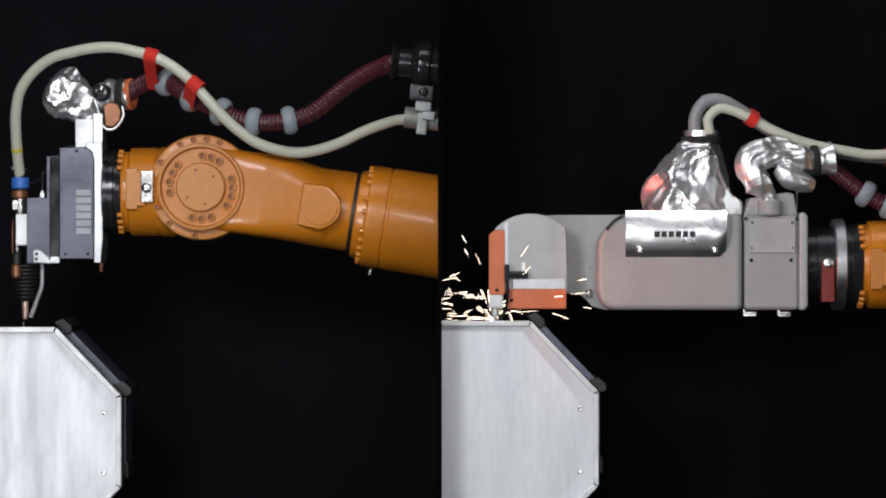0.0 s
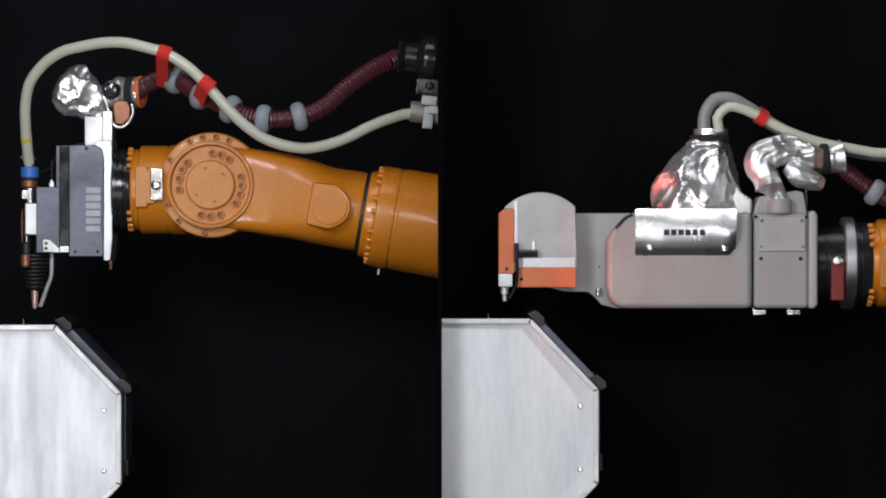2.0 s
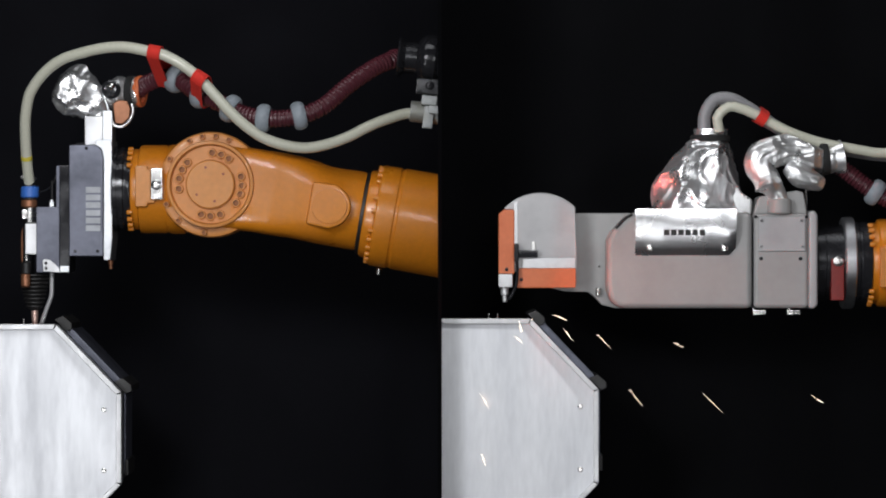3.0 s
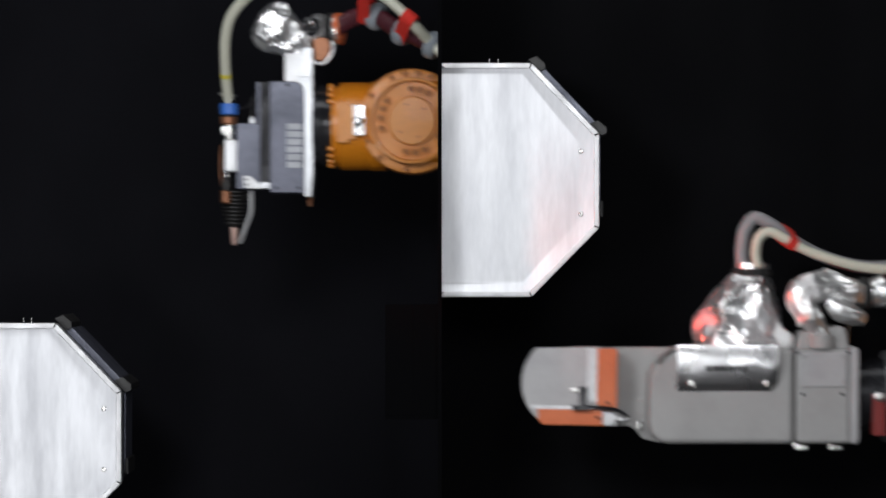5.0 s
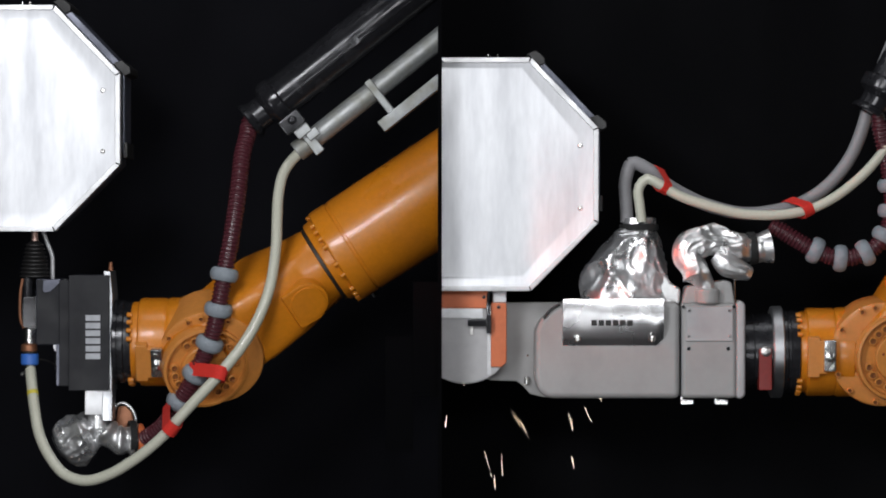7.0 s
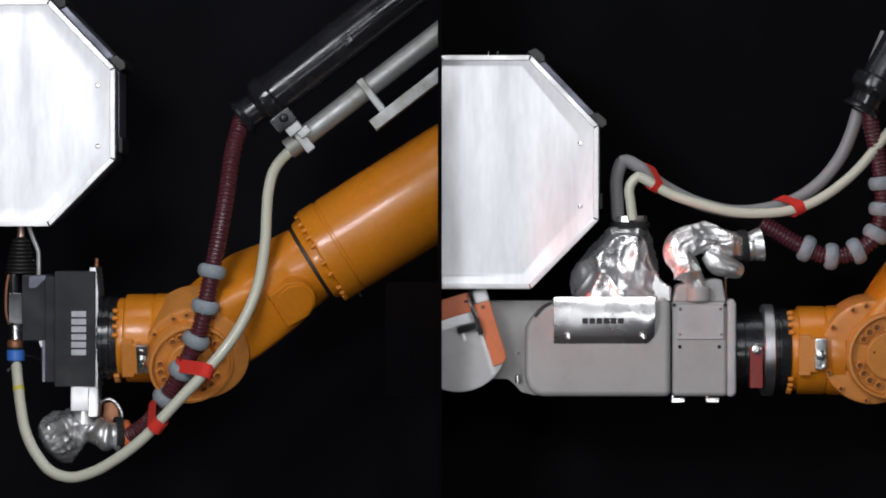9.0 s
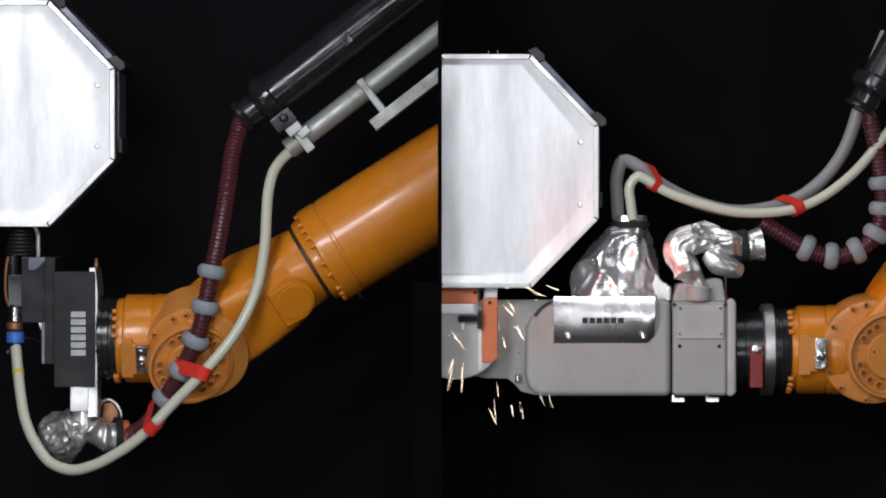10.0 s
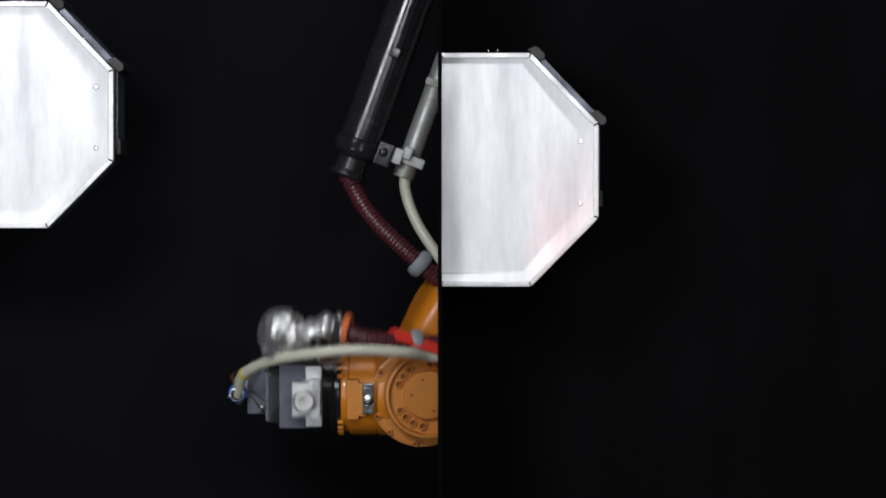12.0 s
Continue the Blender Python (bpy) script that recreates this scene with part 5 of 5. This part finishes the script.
rear_maroon = chain("corrugated_hose", "maroon corrugated cable hose with grey rings",
                    rear_line([(235, 158), (262, 143), (290, 137), (318, 145), (345, 165), (385, 183), (424, 203), (470, 214), (520, 213), (570, 198), (620, 160), (670, 130), (712, 116)],
                              [(205, 795), (245, 772), (285, 720), (315, 670), (335, 630), (352, 590), (364, 545), (378, 480), (392, 420), (408, 340), (420, 272), (440, 215)],
                              [(640, 585), (665, 600), (710, 606), (770, 612), (830, 600), (840, 540), (790, 495), (740, 450), (690, 400), (660, 355), (645, 315)],
                              [(590, 868), (630, 835), (665, 770), (685, 710), (695, 650), (694, 590), (690, 530), (680, 470), (655, 400), (625, 350), (612, 312)],
                              GUN_PEN.p(238, 158), -58, 45, lambda c: -112 * math.sin(math.pi * c) ** 0.8, False),
                    UB, 15.5, 14, 62, MAROON, 2, [(grey_ring(UB, 15), 97 + 62 * k) for k in range(5)], slip=34)
strap_on("red_strap", "red hook and loop strap tying two hoses", rear_white, 442, rear_maroon, 76, UB, 12, 17, 22, (16, 34))
strap_on("red_strap", "red hook and loop strap tying two hoses", rear_white, 535, rear_maroon, 163, UB, 12, 17, 24, (46, 34))

front_grey = chain("supply_hose", "pale grey supply hose rising from foil bag",
                   front_line([(1254, 232), (1256, 205), (1268, 182), (1288, 174), (1312, 180), (1345, 200), (1395, 232), (1450, 252), (1510, 266), (1580, 275), (1680, 270), (1780, 210), (1850, 130)],
                              [(1100, 388), (1098, 345), (1099, 308), (1112, 286), (1132, 292), (1152, 310), (1186, 334), (1240, 360), (1310, 376), (1385, 366), (1440, 340), (1485, 295), (1514, 240), (1542, 150), (1572, 75), (1600, 10)],
                              lambda c: -4 + 30 * c),
                   UF, 11.6, 10, 78, HOSE_GREY)
front_white = chain("supply_hose", "cream plastic supply hose rising from foil bag",
                    front_line([(1278, 232), (1276, 210), (1288, 194), (1310, 192), (1345, 206), (1395, 232), (1450, 252), (1510, 264), (1580, 272), (1700, 250), (1800, 180)],
                               [(1124, 388), (1120, 352), (1120, 328), (1132, 316), (1152, 323), (1190, 345), (1240, 362), (1310, 378), (1390, 376), (1450, 356), (1510, 312), (1560, 255), (1610, 190)],
                               lambda c: -34),
                    UF, 8.8, 10, 70, HOSE_WHITE)
front_maroon = chain("corrugated_hose", "maroon corrugated cable hose with grey rings",
                     front_line([(1480, 288), (1505, 305), (1545, 335), (1585, 358), (1630, 370), (1690, 350), (1740, 300), (1780, 240)],
                                [(1352, 396), (1385, 415), (1425, 438), (1470, 455), (1515, 448), (1555, 415), (1566, 350), (1556, 275), (1544, 215), (1548, 165)],
                                lambda c: -16 - 14 * c),
                     UF, 15.5, 14, 34, MAROON, 2, [(grey_ring(UF, 14.5), 92 + 46 * k) for k in range(6)])
strap_on("red_strap", "red hook and loop strap round two supply hoses", front_grey, 150, front_white, 112, UF, 14, 11, 18)
strap_on("red_strap", "red hook and loop strap round two supply hoses", front_grey, 410, front_white, 372, UF, 14, 11, 20)


def front_carrier():
    """Black clamp where the front hoses reach the arm."""
    pen = Pen(1540, 160, UF)
    root = thing("hose_carrier", place(1540, 160, UF, 0), "black conduit pipe with clamp above robot arm", "hose carrier")
    a, b = pen.p(1526, 200, -30), pen.p(1628, 15, -30)
    ax = b - a
    bm = bmesh.new()
    lathe(bm, a, ax, [(18, 0), (34, 0), (36, 3), (33, 8), (27, 14), (27, 30), (34, 36), (40, 40), (42, 46), (42, 62), (36, 66), (30, 68)], 44, UF)
    part("pipe_clamp", bm, BLACK_SATIN, root)
    bm = bmesh.new()
    lathe(bm, a + ax.normalized() * 64 * UF, ax, [(20, 0), (30, 0), (31, 3), (31, 400), (20, 400)], 40, UF)
    part("conduit_pipe", bm, BLACK_SATIN, root)
    return root


front_clamp = front_carrier()
MOVES.append((front_clamp, rows_of(FRONT, lambda t: front_gun_pose(t) @ Matrix.Translation(((1540 - 1302) * UF, 0, (621 - 160) * UF)))))

# ---------------------------------------------------------------- sparks
SPARK_RNG = random.Random(5)


def sparks(name, label, x, y, unit, base_y, t0, count, speed, spread, rise, life, d=-20):
    """Glowing drops that leave the weld, fly in arcs and fall out of the place."""
    root = thing(name, place(x, y, unit, base_y, d), label, "sparks")
    rng = SPARK_RNG
    bm = bmesh.new()
    lathe(bm, Vector((0, 0, 0)), (1, 0, 0), [(0, -9), (0.22, -6), (0.34, 2), (0.26, 6), (0, 8)], 6, unit)
    first = part("spark", bm, SPARK, root)
    home = place(x, y, unit, base_y, d)
    floor_z = 0.004 - home.z
    for k in range(count):
        ob = first if k == 0 else same_mesh(first, "spark", root, (0, 0, 0))
        a = radians(rng.uniform(*spread))
        v = speed * rng.uniform(0.25, 1.0)
        vx, vz, vy = v * math.cos(a), v * math.sin(a) * rise, rng.uniform(-0.5, 0.3) * v
        rest = pose(rng.uniform(-0.1, 0.4), rng.uniform(-0.2, 0.2), floor_z)
        start = t0 + rng.uniform(-0.06, 0.12)
        rows = []
        if start > 0.05:
            rows += [(0.0, rest), (max(0.02, start - 0.034), rest)]
        for j in range(11):
            q = life * j / 10
            if start + q < 0:
                continue
            px, pz = vx * q * unit, (vz * q - 2000 * q * q) * unit
            dx, dz = vx, vz - 4000 * q
            if base_y == 0 and home.x + px < 0.002:
                px, dx = 2 * (0.002 - home.x) - px, -dx
            m = Matrix.Translation((px, vy * q * unit, max(pz, floor_z))) @ pose(0, 0, 0, 0, -math.degrees(math.atan2(dz, dx)))
            rows.append((0.0 if not rows else start + q, m))
        if start + life < 11.9:
            spent = rows[-1][1]
            rows.append((start + life + 0.06, Matrix.Translation((spent.translation.x, spent.translation.y, floor_z)) @ spent.to_3x3().to_4x4()))
        rows.append((12.0, rows[-1][1]))
        MOVES.append((ob, rows))
    return root


sparks("weld_sparks", "bright orange welding sparks flying from the stud", 868, 566, UF, 0, -0.09, 110, 1500, (20, 195), 0.9, 0.32)
sparks("weld_sparks", "bright orange welding sparks around the nozzle", 40, 568, UB, BACK_Y, 0.38, 44, 1000, (8, 172), 0.75, 0.3)
sparks("weld_sparks", "bright orange welding sparks flying from the stud", 883, 562, UF, 0, 2.72, 20, 1900, (-50, 230), 0.3, 0.5)
sparks("weld_sparks", "bright orange welding sparks around the nozzle", 52, 568, UB, BACK_Y, 3.22, 44, 1000, (8, 172), 0.75, 0.3)
sparks("weld_sparks", "bright orange welding sparks below the fixture", 850, 512, UF, 0, 6.70, 14, 1000, (-170, 10), 0.8, 0.42)
sparks("weld_sparks", "bright orange welding sparks below the fixture", 850, 512, UF, 0, 9.84, 60, 1100, (-170, 30), 0.8, 0.42)
sparks("weld_sparks", "bright orange welding sparks above the gun", 40, 405, UB, BACK_Y, 10.29, 20, 900, (-50, 75), 0.6, 0.38)


def hiding_mask(x0, x1, label, steps):
    """Black mask added beside the divider, raised to hide the gun head reaching past it."""
    mid = (x0 + x1) / 2
    pen = Pen(mid, 600, UF)
    at = seated(mid, 600, UF, -0.26, 0)
    root = thing("hiding_mask", at, label, "flap")
    # Plain black sheet, no real part of the stations.
    bm = bmesh.new()
    box(bm, pen, x0, 498, x1, 690, 0, 3, 0.5)
    part("cloth", bm, BLACKOUT, root)
    bm = bmesh.new()
    box(bm, pen, x0, 690, x1, 697, -2, 5, 1)
    part("mask_foot", bm, BLACKOUT, root)
    MOVES.append((root, [(t, Matrix.Translation(at - Vector((0, 0, drop)))) for t, drop in steps]))


hiding_mask(732, 778, "narrow black mask hiding the gun head beside the divider",
              [(0.0, 0.95), (3.4, 0.95), (4.7, 0.078), (6.55, 0.078), (6.8, 0.0), (10.6, 0.0), (11.1, 0.95), (12.0, 0.95)])
hiding_mask(684, 732, "second black mask hiding the gun head further out",
              [(0.0, 0.95), (3.4, 0.95), (4.7, 0.078), (5.55, 0.078), (5.75, 0.95), (6.5, 0.95), (7.2, 0.0), (9.6, 0.0), (10.4, 0.95), (12.0, 0.95)])


def motions():
    for ob, rows in MOVES:
        clean = []
        for t, m in rows:
            if not clean or frame(t) > frame(clean[-1][0]):
                clean.append((t, m))
        walk(ob, clean)


motions()
